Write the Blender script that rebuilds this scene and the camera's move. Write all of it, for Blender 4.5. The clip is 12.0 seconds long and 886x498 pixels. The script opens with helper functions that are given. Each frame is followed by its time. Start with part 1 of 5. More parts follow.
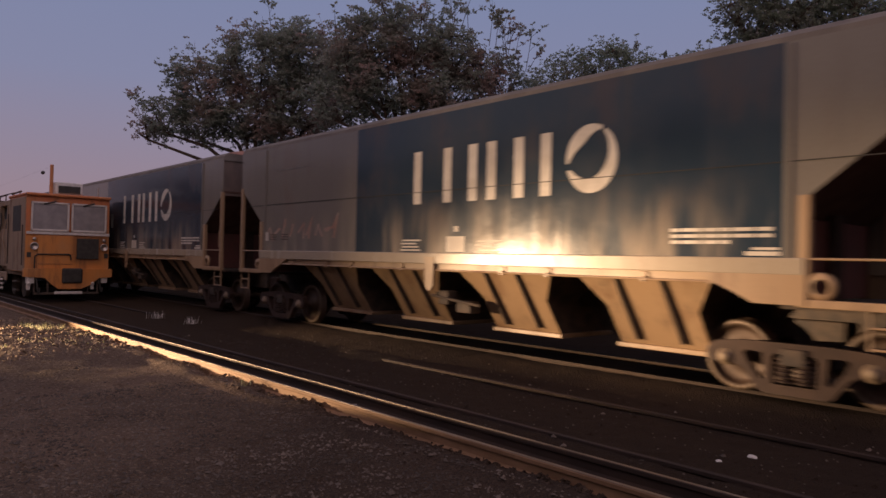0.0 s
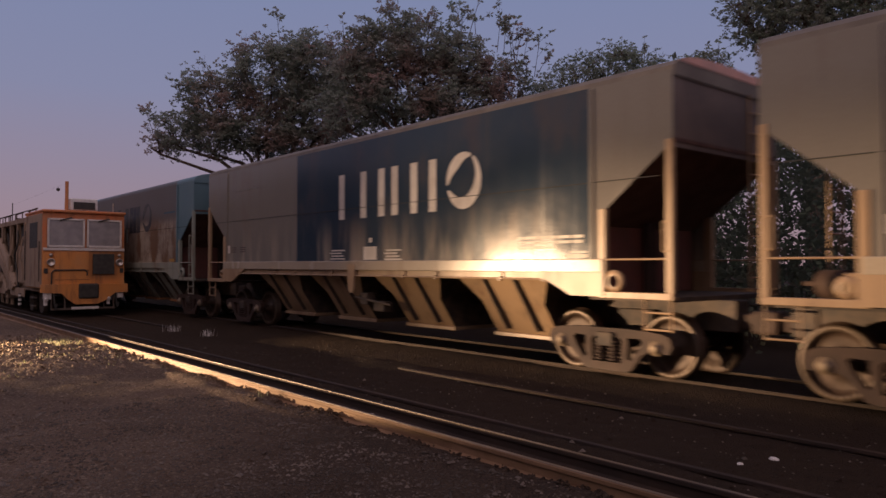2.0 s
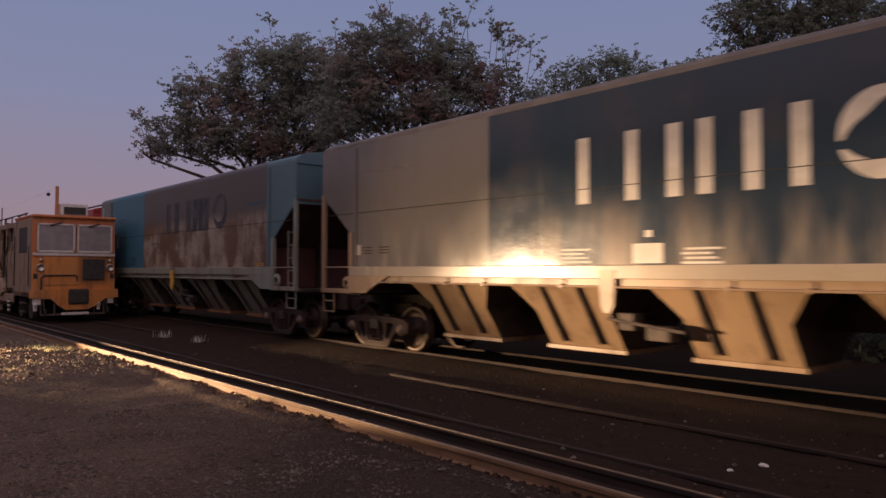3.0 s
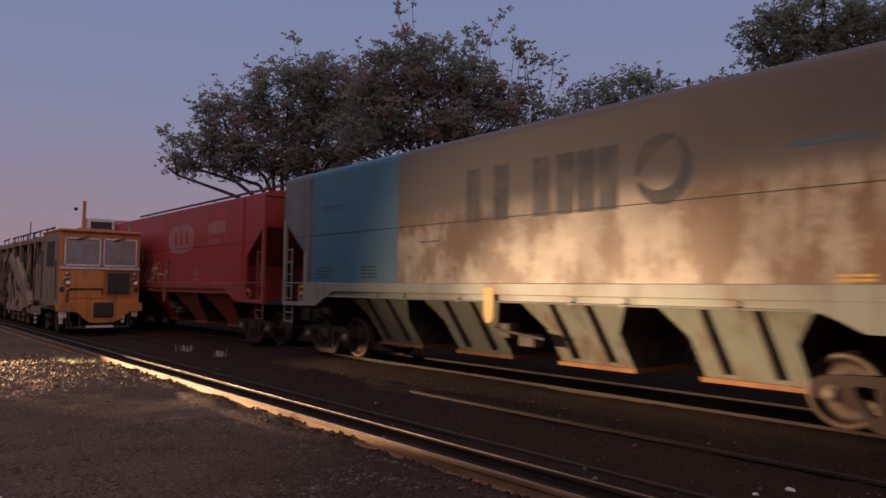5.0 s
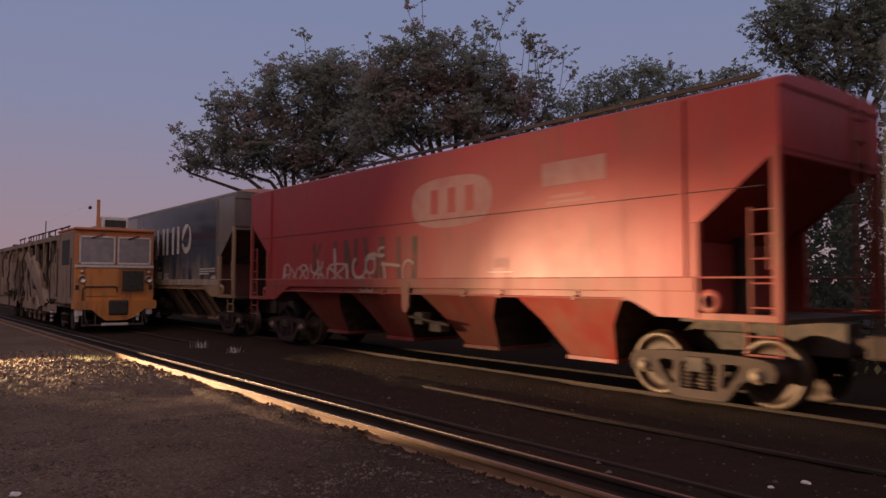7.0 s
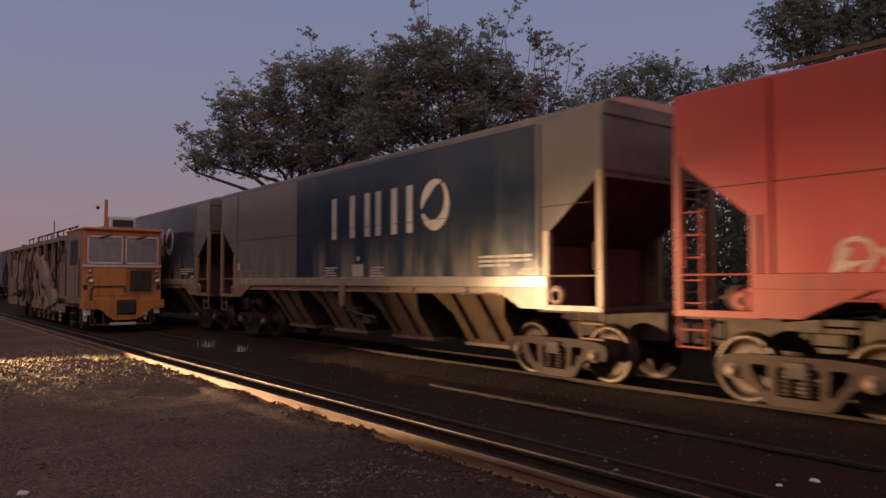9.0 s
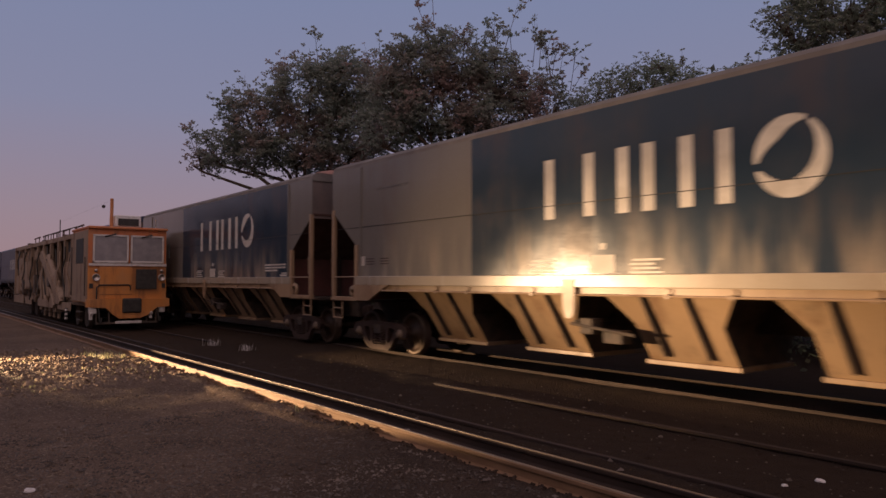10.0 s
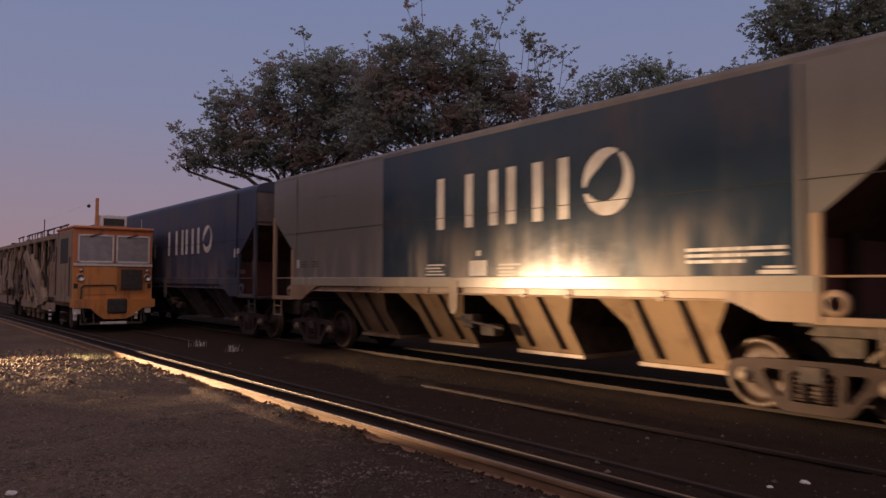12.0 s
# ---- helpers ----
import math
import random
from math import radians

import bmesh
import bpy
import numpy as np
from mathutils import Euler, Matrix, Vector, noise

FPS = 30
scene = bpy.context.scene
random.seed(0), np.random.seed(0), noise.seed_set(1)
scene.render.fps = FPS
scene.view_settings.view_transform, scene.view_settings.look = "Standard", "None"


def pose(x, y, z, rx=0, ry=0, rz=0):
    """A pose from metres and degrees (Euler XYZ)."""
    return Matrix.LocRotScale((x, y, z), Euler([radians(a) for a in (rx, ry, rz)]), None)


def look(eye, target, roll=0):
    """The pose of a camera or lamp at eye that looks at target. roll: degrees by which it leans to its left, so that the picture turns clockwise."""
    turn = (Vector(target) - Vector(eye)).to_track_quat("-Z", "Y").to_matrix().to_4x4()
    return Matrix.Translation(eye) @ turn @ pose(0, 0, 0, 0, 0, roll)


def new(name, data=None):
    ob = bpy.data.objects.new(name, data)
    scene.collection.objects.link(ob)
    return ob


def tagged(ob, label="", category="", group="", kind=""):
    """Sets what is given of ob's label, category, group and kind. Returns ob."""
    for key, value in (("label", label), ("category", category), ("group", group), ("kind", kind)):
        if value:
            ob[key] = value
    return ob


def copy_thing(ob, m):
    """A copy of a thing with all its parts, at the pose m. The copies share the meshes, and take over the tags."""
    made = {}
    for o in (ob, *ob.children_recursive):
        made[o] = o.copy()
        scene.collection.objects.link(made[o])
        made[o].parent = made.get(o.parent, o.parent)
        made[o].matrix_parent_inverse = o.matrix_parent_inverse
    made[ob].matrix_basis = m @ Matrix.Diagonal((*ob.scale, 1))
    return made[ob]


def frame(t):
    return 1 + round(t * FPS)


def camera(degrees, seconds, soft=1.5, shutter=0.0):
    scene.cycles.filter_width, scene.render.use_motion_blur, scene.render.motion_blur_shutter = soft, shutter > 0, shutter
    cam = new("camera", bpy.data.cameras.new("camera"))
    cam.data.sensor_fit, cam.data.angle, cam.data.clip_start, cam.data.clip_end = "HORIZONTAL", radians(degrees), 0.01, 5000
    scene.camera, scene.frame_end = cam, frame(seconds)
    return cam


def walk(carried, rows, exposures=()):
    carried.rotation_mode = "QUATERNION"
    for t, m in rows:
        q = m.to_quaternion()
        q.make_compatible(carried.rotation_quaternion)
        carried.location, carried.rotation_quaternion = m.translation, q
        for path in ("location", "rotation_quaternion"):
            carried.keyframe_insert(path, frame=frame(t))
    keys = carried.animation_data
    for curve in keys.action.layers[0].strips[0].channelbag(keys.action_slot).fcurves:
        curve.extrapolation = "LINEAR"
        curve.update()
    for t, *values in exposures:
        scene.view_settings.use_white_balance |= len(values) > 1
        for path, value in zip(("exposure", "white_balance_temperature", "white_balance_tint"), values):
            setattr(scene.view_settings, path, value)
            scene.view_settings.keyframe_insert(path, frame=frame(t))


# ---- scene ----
cam = camera(63.0, 12.0, soft=1.5, shutter=0.5)
PATH = [
    (0, (0.004, 0.024, 1.717), (-1.497, 1.345, 1.743), 1.3),
    (0.5, (0.0, 0.027, 1.716), (-1.505, 1.344, 1.749), 1.4),
    (1, (0.001, 0.015, 1.724), (-1.51, 1.324, 1.762), 1.0),
    (1.5, (-0.001, 0.022, 1.721), (-1.529, 1.312, 1.76), 0.3),
    (2, (-0.002, 0.016, 1.72), (-1.526, 1.311, 1.765), -0.0),
    (2.5, (0.004, 0.019, 1.728), (-1.504, 1.331, 1.777), -0.0),
    (4.5, (0.013, 0.01, 1.731), (-1.522, 1.288, 1.834), 0.4),
    (5, (0.007, 0.005, 1.734), (-1.538, 1.271, 1.84), 0.6),
    (5.5, (0.011, 0.003, 1.73), (-1.543, 1.258, 1.835), 0.5),
    (6, (0.008, 0.018, 1.727), (-1.551, 1.267, 1.826), 0.3),
    (6.5, (0.01, 0.001, 1.734), (-1.553, 1.246, 1.828), 0.2),
    (8.5, (0.009, 0.023, 1.729), (-1.564, 1.254, 1.819), -0.1),
    (9, (0.006, 0.026, 1.729), (-1.572, 1.252, 1.817), -0.1),
    (9.5, (-0.003, 0.031, 1.725), (-1.586, 1.25, 1.811), -0.1),
    (10, (0.006, 0.018, 1.728), (-1.579, 1.234, 1.814), -0.0),
    (10.5, (0.004, 0.02, 1.728), (-1.58, 1.238, 1.812), -0.0),
    (11, (-0.002, 0.026, 1.729), (-1.576, 1.257, 1.811), -0.0),
    (11.5, (-0.003, 0.027, 1.729), (-1.566, 1.272, 1.813), 0.0),
    (12, (-0.004, 0.024, 1.728), (-1.569, 1.267, 1.818), 0.2),
]
EXPOSURES = [(0, -0.03, 6500, 10), (2, 0.0, 6450, 10), (5.5, -0.04, 6400, 10), (6.5, 0.02, 6450, 10), (8.5, -0.22, 6950, 10), (9.5, -0.02, 6850, 10), (12, -0.08, 6450, 10)]
walk(cam, [(t, look(eye, target, roll)) for t, eye, target, roll in PATH], EXPOSURES)

# ---- light: dusk sky, warm headlight spots beside the line, and an added low spot ----
world = bpy.data.worlds.new("dusk")
scene.world = world
world.use_nodes = True
wn = world.node_tree
bg = wn.nodes["Background"]
coord = wn.nodes.new("ShaderNodeTexCoord")
split = wn.nodes.new("ShaderNodeSeparateXYZ")
ramp = wn.nodes.new("ShaderNodeValToRGB")
wn.links.new(coord.outputs["Generated"], split.inputs[0])
wn.links.new(split.outputs["Z"], ramp.inputs[0])
# afterglow of the sun that has set behind the viewer
aim = wn.nodes.new("ShaderNodeVectorMath")
aim.operation = "DOT_PRODUCT"
wn.links.new(coord.outputs["Generated"], aim.inputs[0])
aim.inputs[1].default_value = (0.46, -0.54, 0.705)
glow = wn.nodes.new("ShaderNodeMapRange")
glow.interpolation_type = "SMOOTHSTEP"
wn.links.new(aim.outputs["Value"], glow.inputs["Value"])
glow.inputs["From Min"].default_value, glow.inputs["From Max"].default_value = 0.05, 0.95
warm = wn.nodes.new("ShaderNodeVectorMath")
warm.operation = "SCALE"
warm.inputs[0].default_value = (0.60, 0.35, 0.225)
wn.links.new(glow.outputs[0], warm.inputs["Scale"])
both_skies = wn.nodes.new("ShaderNodeVectorMath")
both_skies.operation = "ADD"
wn.links.new(ramp.outputs[0], both_skies.inputs[0])
wn.links.new(warm.outputs[0], both_skies.inputs[1])
wn.links.new(both_skies.outputs[0], bg.inputs[0])
SKY = [(0.0, (0.34, 0.22, 0.24)), (0.08, (0.31, 0.235, 0.29)), (0.22, (0.235, 0.245, 0.375)), (0.45, (0.18, 0.23, 0.40)), (1.0, (0.13, 0.17, 0.31))]
ramp.color_ramp.elements[0].position, ramp.color_ramp.elements[0].color = SKY[0][0], (*SKY[0][1], 1)
ramp.color_ramp.elements[1].position, ramp.color_ramp.elements[1].color = SKY[-1][0], (*SKY[-1][1], 1)
for at, colour in SKY[1:-1]:
    ramp.color_ramp.elements.new(at).color = (*colour, 1)
bg.inputs[1].default_value = 1.0

for name, place, watts, cone, blend, source, target in (
    # one headlight's beam in four spots; the first is a soft fill
    ("headlight_high", (-24.3, -9.8, 0.55), 13500, 25, 1.0, 0.09, (-6.8, 8.2, 1.7)),
    ("headlight_high", (-24.3, -9.8, 0.55), 40000, 11, 1.0, 0.09, (-6.9, 8.2, 1.2)),
    ("headlight_high", (-24.3, -9.8, 0.55), 28000, 10.5, 1.0, 0.09, (-3.7, 8.2, 1.25)),
    ("headlight_high", (-24.3, -9.8, 0.55), 12000, 10, 1.0, 0.09, (-0.6, 8.2, 1.5)),
    # unseen low lamp added to light the heap and rail at left
    ("added_low_spot", (-20.0, -1.2, 0.5), 18000, 42, 0.8, 0.02, (-15.4, 3.4, -0.4)),
):
    beam = bpy.data.lights.new(name, "SPOT")
    beam.energy, beam.color = watts, (1.0, 0.65, 0.375)
    beam.spot_size, beam.spot_blend, beam.shadow_soft_size = radians(cone), blend, source
    new(name, beam).matrix_world = look(place, target)


# ---- mesh helpers ----
def part(name, bm, material, parent=None, label="", m=None, smooth=False):
    mesh = bpy.data.meshes.new(name)
    bmesh.ops.recalc_face_normals(bm, faces=bm.faces)
    bm.to_mesh(mesh)
    bm.free()
    mesh.materials.append(material)
    if smooth:
        for p in mesh.polygons:
            p.use_smooth = True
    ob = new(name, mesh)
    if parent:
        ob.parent = parent
    if m is not None:
        ob.matrix_basis = m
    if label:
        ob["label"] = label
    return ob


def same(ob, m):
    """Another object on the mesh of ob, with ob's parent, at the pose m."""
    o = new(ob.name.split(".")[0], ob.data)
    o.parent, o.matrix_basis = ob.parent, m
    if "label" in ob:
        o["label"] = ob["label"]
    return o


def thing(name, m, label, category, group="", kind=""):
    ob = new(name)
    ob.empty_display_size = 0.3
    ob.matrix_basis = m
    return tagged(ob, label, category, group, kind)


def mesh_thing(name, verts, faces, material, smooth=False):
    mesh = bpy.data.meshes.new(name)
    mesh.from_pydata(verts, [], faces)
    mesh.materials.append(material)
    if smooth:
        mesh.polygons.foreach_set("use_smooth", [True] * len(mesh.polygons))
    return new(name, mesh)


def box(bm, x0, x1, y0, y1, z0, z1, bevel=0.0):
    out = bmesh.ops.create_cube(bm, size=1)["verts"]
    for v in out:
        v.co = Vector(((x0 + x1) / 2 + v.co.x * (x1 - x0), (y0 + y1) / 2 + v.co.y * (y1 - y0), (z0 + z1) / 2 + v.co.z * (z1 - z0)))
    if bevel:
        edges = {e for v in out for e in v.link_edges}
        bmesh.ops.bevel(bm, geom=list(edges), offset=bevel, segments=2, affect="EDGES", profile=0.5)
    return bm


def bar(bm, a, b, r, n=8, r2=None):
    """A round bar from a to b."""
    a, b = Vector(a), Vector(b)
    d = b - a
    turn = d.to_track_quat("Z", "Y").to_matrix().to_4x4()
    bmesh.ops.create_cone(bm, cap_ends=True, segments=n, radius1=r, radius2=r if r2 is None else r2, depth=d.length, matrix=Matrix.Translation((a + b) / 2) @ turn)
    return bm


def plate(bm, pts, y0, y1):
    """A polygon in the plane of x and z, given thickness from y0 to y1."""
    near = [bm.verts.new((x, y0, z)) for x, z in pts]
    far = [bm.verts.new((x, y1, z)) for x, z in pts]
    bm.faces.new(near)
    bm.faces.new(far[::-1])
    for i in range(len(pts)):
        j = (i + 1) % len(pts)
        bm.faces.new((near[i], far[i], far[j], near[j]))
    return bm


def slab(bm, pts, x0, x1):
    """A polygon in the plane of y and z, drawn out from x0 to x1."""
    near = [bm.verts.new((x0, y, z)) for y, z in pts]
    far = [bm.verts.new((x1, y, z)) for y, z in pts]
    bm.faces.new(near)
    bm.faces.new(far[::-1])
    for i in range(len(pts)):
        j = (i + 1) % len(pts)
        bm.faces.new((near[i], far[i], far[j], near[j]))
    return bm


def hexa(bm, bottom, top):
    """A solid between two quads."""
    b = [bm.verts.new(p) for p in bottom]
    t = [bm.verts.new(p) for p in top]
    bm.faces.new(b)
    bm.faces.new(t[::-1])
    for i in range(4):
        j = (i + 1) % 4
        bm.faces.new((b[i], t[i], t[j], b[j]))
    return bm


def lathe(bm, profile, n=28):
    """Profile rows (radius, y) turned about the y axis."""
    rings = []
    for r, y in profile:
        if r == 0:
            rings.append([bm.verts.new((0, y, 0))])
        else:
            rings.append([bm.verts.new((r * math.cos(2 * math.pi * k / n), y, r * math.sin(2 * math.pi * k / n))) for k in range(n)])
    for a, b in zip(rings, rings[1:]):
        for k in range(n):
            j = (k + 1) % n
            if len(a) == 1:
                bm.faces.new((a[0], b[k], b[j]))
            elif len(b) == 1:
                bm.faces.new((a[k], b[0], a[j]))
            else:
                bm.faces.new((a[k], b[k], b[j], a[j]))
    return bm


def B():
    return bmesh.new()


# ---- materials ----
class Nodes:
    def __init__(self, name):
        self.m = bpy.data.materials.new(name)
        self.m.use_nodes = True
        self.t = self.m.node_tree
        self.b = self.t.nodes["Principled BSDF"]
        self.c = self.t.nodes.new("ShaderNodeTexCoord").outputs["Object"]

    def put(self, socket, value):
        if hasattr(value, "is_output"):
            self.t.links.new(value, socket)
        else:
            socket.default_value = (*value, 1) if isinstance(value, tuple) and len(value) == 3 and socket.type == "RGBA" else value

    def math(self, op, a, b=0.0, clamp=False):
        n = self.t.nodes.new("ShaderNodeMath")
        n.operation, n.use_clamp = op, clamp
        self.put(n.inputs[0], a)
        self.put(n.inputs[1], b)
        return n.outputs[0]

    def mix(self, f, a, b, blend="MIX"):
        n = self.t.nodes.new("ShaderNodeMix")
        n.data_type, n.blend_type = "RGBA", blend
        self.put(n.inputs[0], f)
        self.put(n.inputs[6], a)
        self.put(n.inputs[7], b)
        return n.outputs[2]

    def noise(self, scale, detail=4.0, stretch=(1, 1, 1), rough=0.55):
        m = self.t.nodes.new("ShaderNodeMapping")
        m.inputs["Scale"].default_value = stretch
        self.t.links.new(self.c, m.inputs[0])
        n = self.t.nodes.new("ShaderNodeTexNoise")
        n.inputs["Scale"].default_value, n.inputs["Detail"].default_value, n.inputs["Roughness"].default_value = scale, detail, rough
        self.t.links.new(m.outputs[0], n.inputs["Vector"])
        return n.outputs["Fac"]

    def step(self, value, lo, hi):
        n = self.t.nodes.new("ShaderNodeMapRange")
        n.interpolation_type = "SMOOTHSTEP"
        self.put(n.inputs["Value"], value)
        n.inputs["From Min"].default_value, n.inputs["From Max"].default_value = lo, hi
        return n.outputs["Result"]

    def xyz(self):
        n = self.t.nodes.new("ShaderNodeSeparateXYZ")
        self.t.links.new(self.c, n.inputs[0])
        return n.outputs

    def bump(self, height, strength=0.3, distance=0.01):
        n = self.t.nodes.new("ShaderNodeBump")
        n.inputs["Strength"].default_value, n.inputs["Distance"].default_value = strength, distance
        self.put(n.inputs["Height"], height)
        self.t.links.new(n.outputs[0], self.b.inputs["Normal"])

    def end(self, colour, rough=0.6, metal=0.0):
        self.put(self.b.inputs["Base Color"], colour)
        self.put(self.b.inputs["Roughness"], rough)
        self.put(self.b.inputs["Metallic"], metal)
        return self.m


DUST, RUST = (0.30, 0.235, 0.165), (0.15, 0.065, 0.03)


def paint(name, base, zones=(), dust=0.35, rust=0.15, low=0.0, rough=0.5, scale=1.0):
    """Weathered paint: colour zones along x, dust in vertical streaks, patches of rust; low: more dust near the sill."""
    n = Nodes(name)
    x, y, z = n.xyz()
    col = base
    for x0, x1, c in zones:
        col = n.mix(n.math("MULTIPLY", n.math("GREATER_THAN", x, x0), n.math("LESS_THAN", x, x1)), col, c)
    streak = n.noise(2.2 * scale, 5, (1, 1, 0.16))
    cloud = n.noise(0.9 * scale, 6)
    fine = n.noise(28 * scale, 3)
    col = n.mix(n.math("MULTIPLY", n.step(cloud, 0.35, 0.75), dust, True), col, DUST)
    if low:
        height = n.step(z, 2.75, 1.55)
        col = n.mix(n.math("MULTIPLY", n.math("MULTIPLY", n.step(streak, 0.40, 0.68), height), low, True), col, (0.42, 0.36, 0.28))
    else:
        col = n.mix(n.math("MULTIPLY", n.step(streak, 0.48, 0.75), dust * 0.8, True), col, DUST)
    col = n.mix(n.math("MULTIPLY", n.step(n.math("ADD", n.math("MULTIPLY", cloud, 0.5), n.math("MULTIPLY", streak, 0.5)), 0.50, 0.66), rust, True), col, RUST)
    runs = n.step(n.noise(3.4 * scale, 4, (1, 1, 0.07), 0.6), 0.50, 0.72)
    col = n.mix(n.math("MULTIPLY", n.math("MULTIPLY", runs, n.step(cloud, 0.30, 0.60)), min(0.5, rust * 1.1)), col, (0.075, 0.055, 0.042))
    col = n.mix(n.math("MULTIPLY", fine, 0.22), col, (0.04, 0.035, 0.03))
    n.bump(n.math("ADD", n.math("MULTIPLY", fine, 0.16), n.math("MULTIPLY", n.noise(1.6, 2), 1.0)), 0.2, 0.02)
    n.b.inputs["Specular IOR Level"].default_value = 0.36
    return n.end(col, n.math("ADD", n.math("ADD", n.math("MULTIPLY", cloud, 0.22), n.math("MULTIPLY", runs, 0.06)), rough - 0.14))


def plain(name, a, b, scale=6.0, rough=0.7, metal=0.0, bump=0.3, stretch=(1, 1, 1)):
    n = Nodes(name)
    big, fine = n.noise(scale, 5, stretch), n.noise(scale * 7, 3)
    col = n.mix(n.step(big, 0.35, 0.68), a, b)
    col = n.mix(n.math("MULTIPLY", fine, 0.3), col, tuple(c * 0.45 for c in a))
    n.bump(n.math("ADD", big, n.math("MULTIPLY", fine, 0.5)), bump, 0.01)
    return n.end(col, rough, metal)


GREY, BLUE = (0.20, 0.185, 0.165), (0.024, 0.043, 0.068)
M_BLUE = paint("livery_blue_grey", GREY, [(-2.32, 6.03, BLUE)], dust=0.05, rust=0.16, low=0.8, rough=0.19)


def faded_paint():
    """Old paint with brown stains below the seam, a greyer top darkened as light falls off, and pale blue end panels.
    """
    n = Nodes("livery_faded")
    x, y, z = n.xyz()
    cloud, streak, fine = n.noise(0.8, 8, (1, 1, 1), 0.65), n.noise(1.6, 8, (1, 1, 0.3), 0.7), n.noise(30, 3)
    body = n.mix(n.step(cloud, 0.3, 0.7), (0.40, 0.335, 0.255), (0.21, 0.175, 0.14))
    # light falling off towards the top, painted in as darker grey
    upper_falloff = n.step(n.math("ADD", z, n.math("MULTIPLY", streak, 0.6)), 3.05, 3.45)
    body = n.mix(upper_falloff, body, n.mix(cloud, (0.07, 0.06, 0.055), (0.13, 0.11, 0.097)))
    stain = n.math("MULTIPLY", n.step(n.math("ADD", n.math("MULTIPLY", cloud, 0.45), n.math("MULTIPLY", streak, 0.55)), 0.46, 0.55), n.step(z, 3.3, 2.7))
    body = n.mix(n.math("MULTIPLY", stain, 0.95), body, n.mix(streak, (0.095, 0.042, 0.018), (0.16, 0.085, 0.042)))
    panel = n.mix(n.step(cloud, 0.35, 0.75), (0.034, 0.145, 0.225), (0.055, 0.185, 0.255))
    grey = n.mix(n.step(streak, 0.35, 0.65), (0.085, 0.115, 0.115), (0.16, 0.18, 0.17))
    col = n.mix(n.math("LESS_THAN", x, -2.62), body, panel)
    col = n.mix(n.math("LESS_THAN", x, -5.96), col, grey)
    col = n.mix(n.math("GREATER_THAN", x, 5.95), col, n.mix(streak, (0.06, 0.15, 0.20), (0.13, 0.20, 0.22)))
    col = n.mix(n.math("MULTIPLY", fine, 0.25), col, (0.04, 0.035, 0.03))
    n.bump(n.math("ADD", n.math("MULTIPLY", fine, 0.25), cloud), 0.25, 0.02)
    return n.end(col, n.math("ADD", n.math("MULTIPLY", cloud, 0.3), 0.35))


M_FADED = faded_paint()
M_RED = paint("livery_red", (0.37, 0.036, 0.034), dust=0.05, rust=0.22, low=0.14, rough=0.45)
M_NAVY = paint("livery_navy", (0.026, 0.036, 0.078), dust=0.15, rust=0.1, low=0.3, rough=0.5)
M_TAN = paint("sill_paint_dusty", (0.37, 0.25, 0.15), dust=0.2, rust=0.55, rough=0.42, scale=1.5)
M_SILL = paint("sill_strip_paint", (0.40, 0.34, 0.26), dust=0.3, rust=0.15, rough=0.28)
M_GREEN = paint("underframe_pale_green", (0.25, 0.275, 0.235), dust=0.25, rust=0.65, rough=0.5)
M_REDUNDER = paint("underframe_red", (0.32, 0.045, 0.035), dust=0.35, rust=0.3, rough=0.55)
M_DARKUNDER = paint("underframe_navy", (0.03, 0.04, 0.07), dust=0.3, rust=0.2, rough=0.6)
# dirty steel; its dark colour also serves for the shade on chute ends
M_DIRTSHADE = plain("dirty_and_shaded_steel", (0.045, 0.035, 0.03), (0.10, 0.07, 0.05), 5, 0.75)
M_RUSTRED = plain("rusty_red_primer", (0.08, 0.036, 0.028), (0.13, 0.07, 0.05), 3, 0.7)
M_PRIMER = plain("dull_red_primer", (0.16, 0.055, 0.045), (0.11, 0.05, 0.04), 2.5, 0.7)
# side grey again, darker and browner for the shade on the wagon ends
M_ENDSHADE = plain("end_sheet_grey_shaded", (0.12, 0.095, 0.088), (0.17, 0.13, 0.115), 2.0, 0.7)
# pinkish roof end, its colour brightened for the light that falls there
M_ROOFEND = plain("pinkish_primer_lit", (0.62, 0.34, 0.28), (0.46, 0.28, 0.24), 3, 0.6)
M_RUSTORANGE = plain("fresh_orange_rust", (0.36, 0.16, 0.06), (0.24, 0.10, 0.04), 4, 0.75)
M_ROOF = plain("dusty_roof_grey", (0.14, 0.125, 0.115), (0.20, 0.18, 0.16), 2, 0.9)
M_SEAM = plain("dark_seam", (0.016, 0.016, 0.018), (0.03, 0.028, 0.026), 5, 0.8)
M_CAST = plain("cast_steel_dusty", (0.030, 0.014, 0.0095), (0.052, 0.027, 0.018), 4, 0.75)
M_RIM = plain("worn_wheel_rim", (0.085, 0.06, 0.044), (0.13, 0.095, 0.07), 5, 0.45, 0.4)
M_CAP = plain("bearing_cap_paint", (0.26, 0.20, 0.14), (0.17, 0.12, 0.085), 7, 0.6, 0.2)
M_WHEEL = plain("wheel_steel_brown", (0.050, 0.030, 0.021), (0.088, 0.056, 0.040), 4, 0.55, 0.3)
M_BRIGHT = plain("worn_bright_steel", (0.45, 0.40, 0.36), (0.6, 0.55, 0.5), 8, 0.35, 0.8, 0.1)
M_FAINT = plain("faded_line_paint", (0.11, 0.10, 0.09), (0.17, 0.155, 0.14), 3, 0.6, 0, 0.1)
M_TEALDARK = plain("faded_dark_teal_paint", (0.03, 0.08, 0.12), (0.05, 0.13, 0.18), 3, 0.6, 0, 0.1)
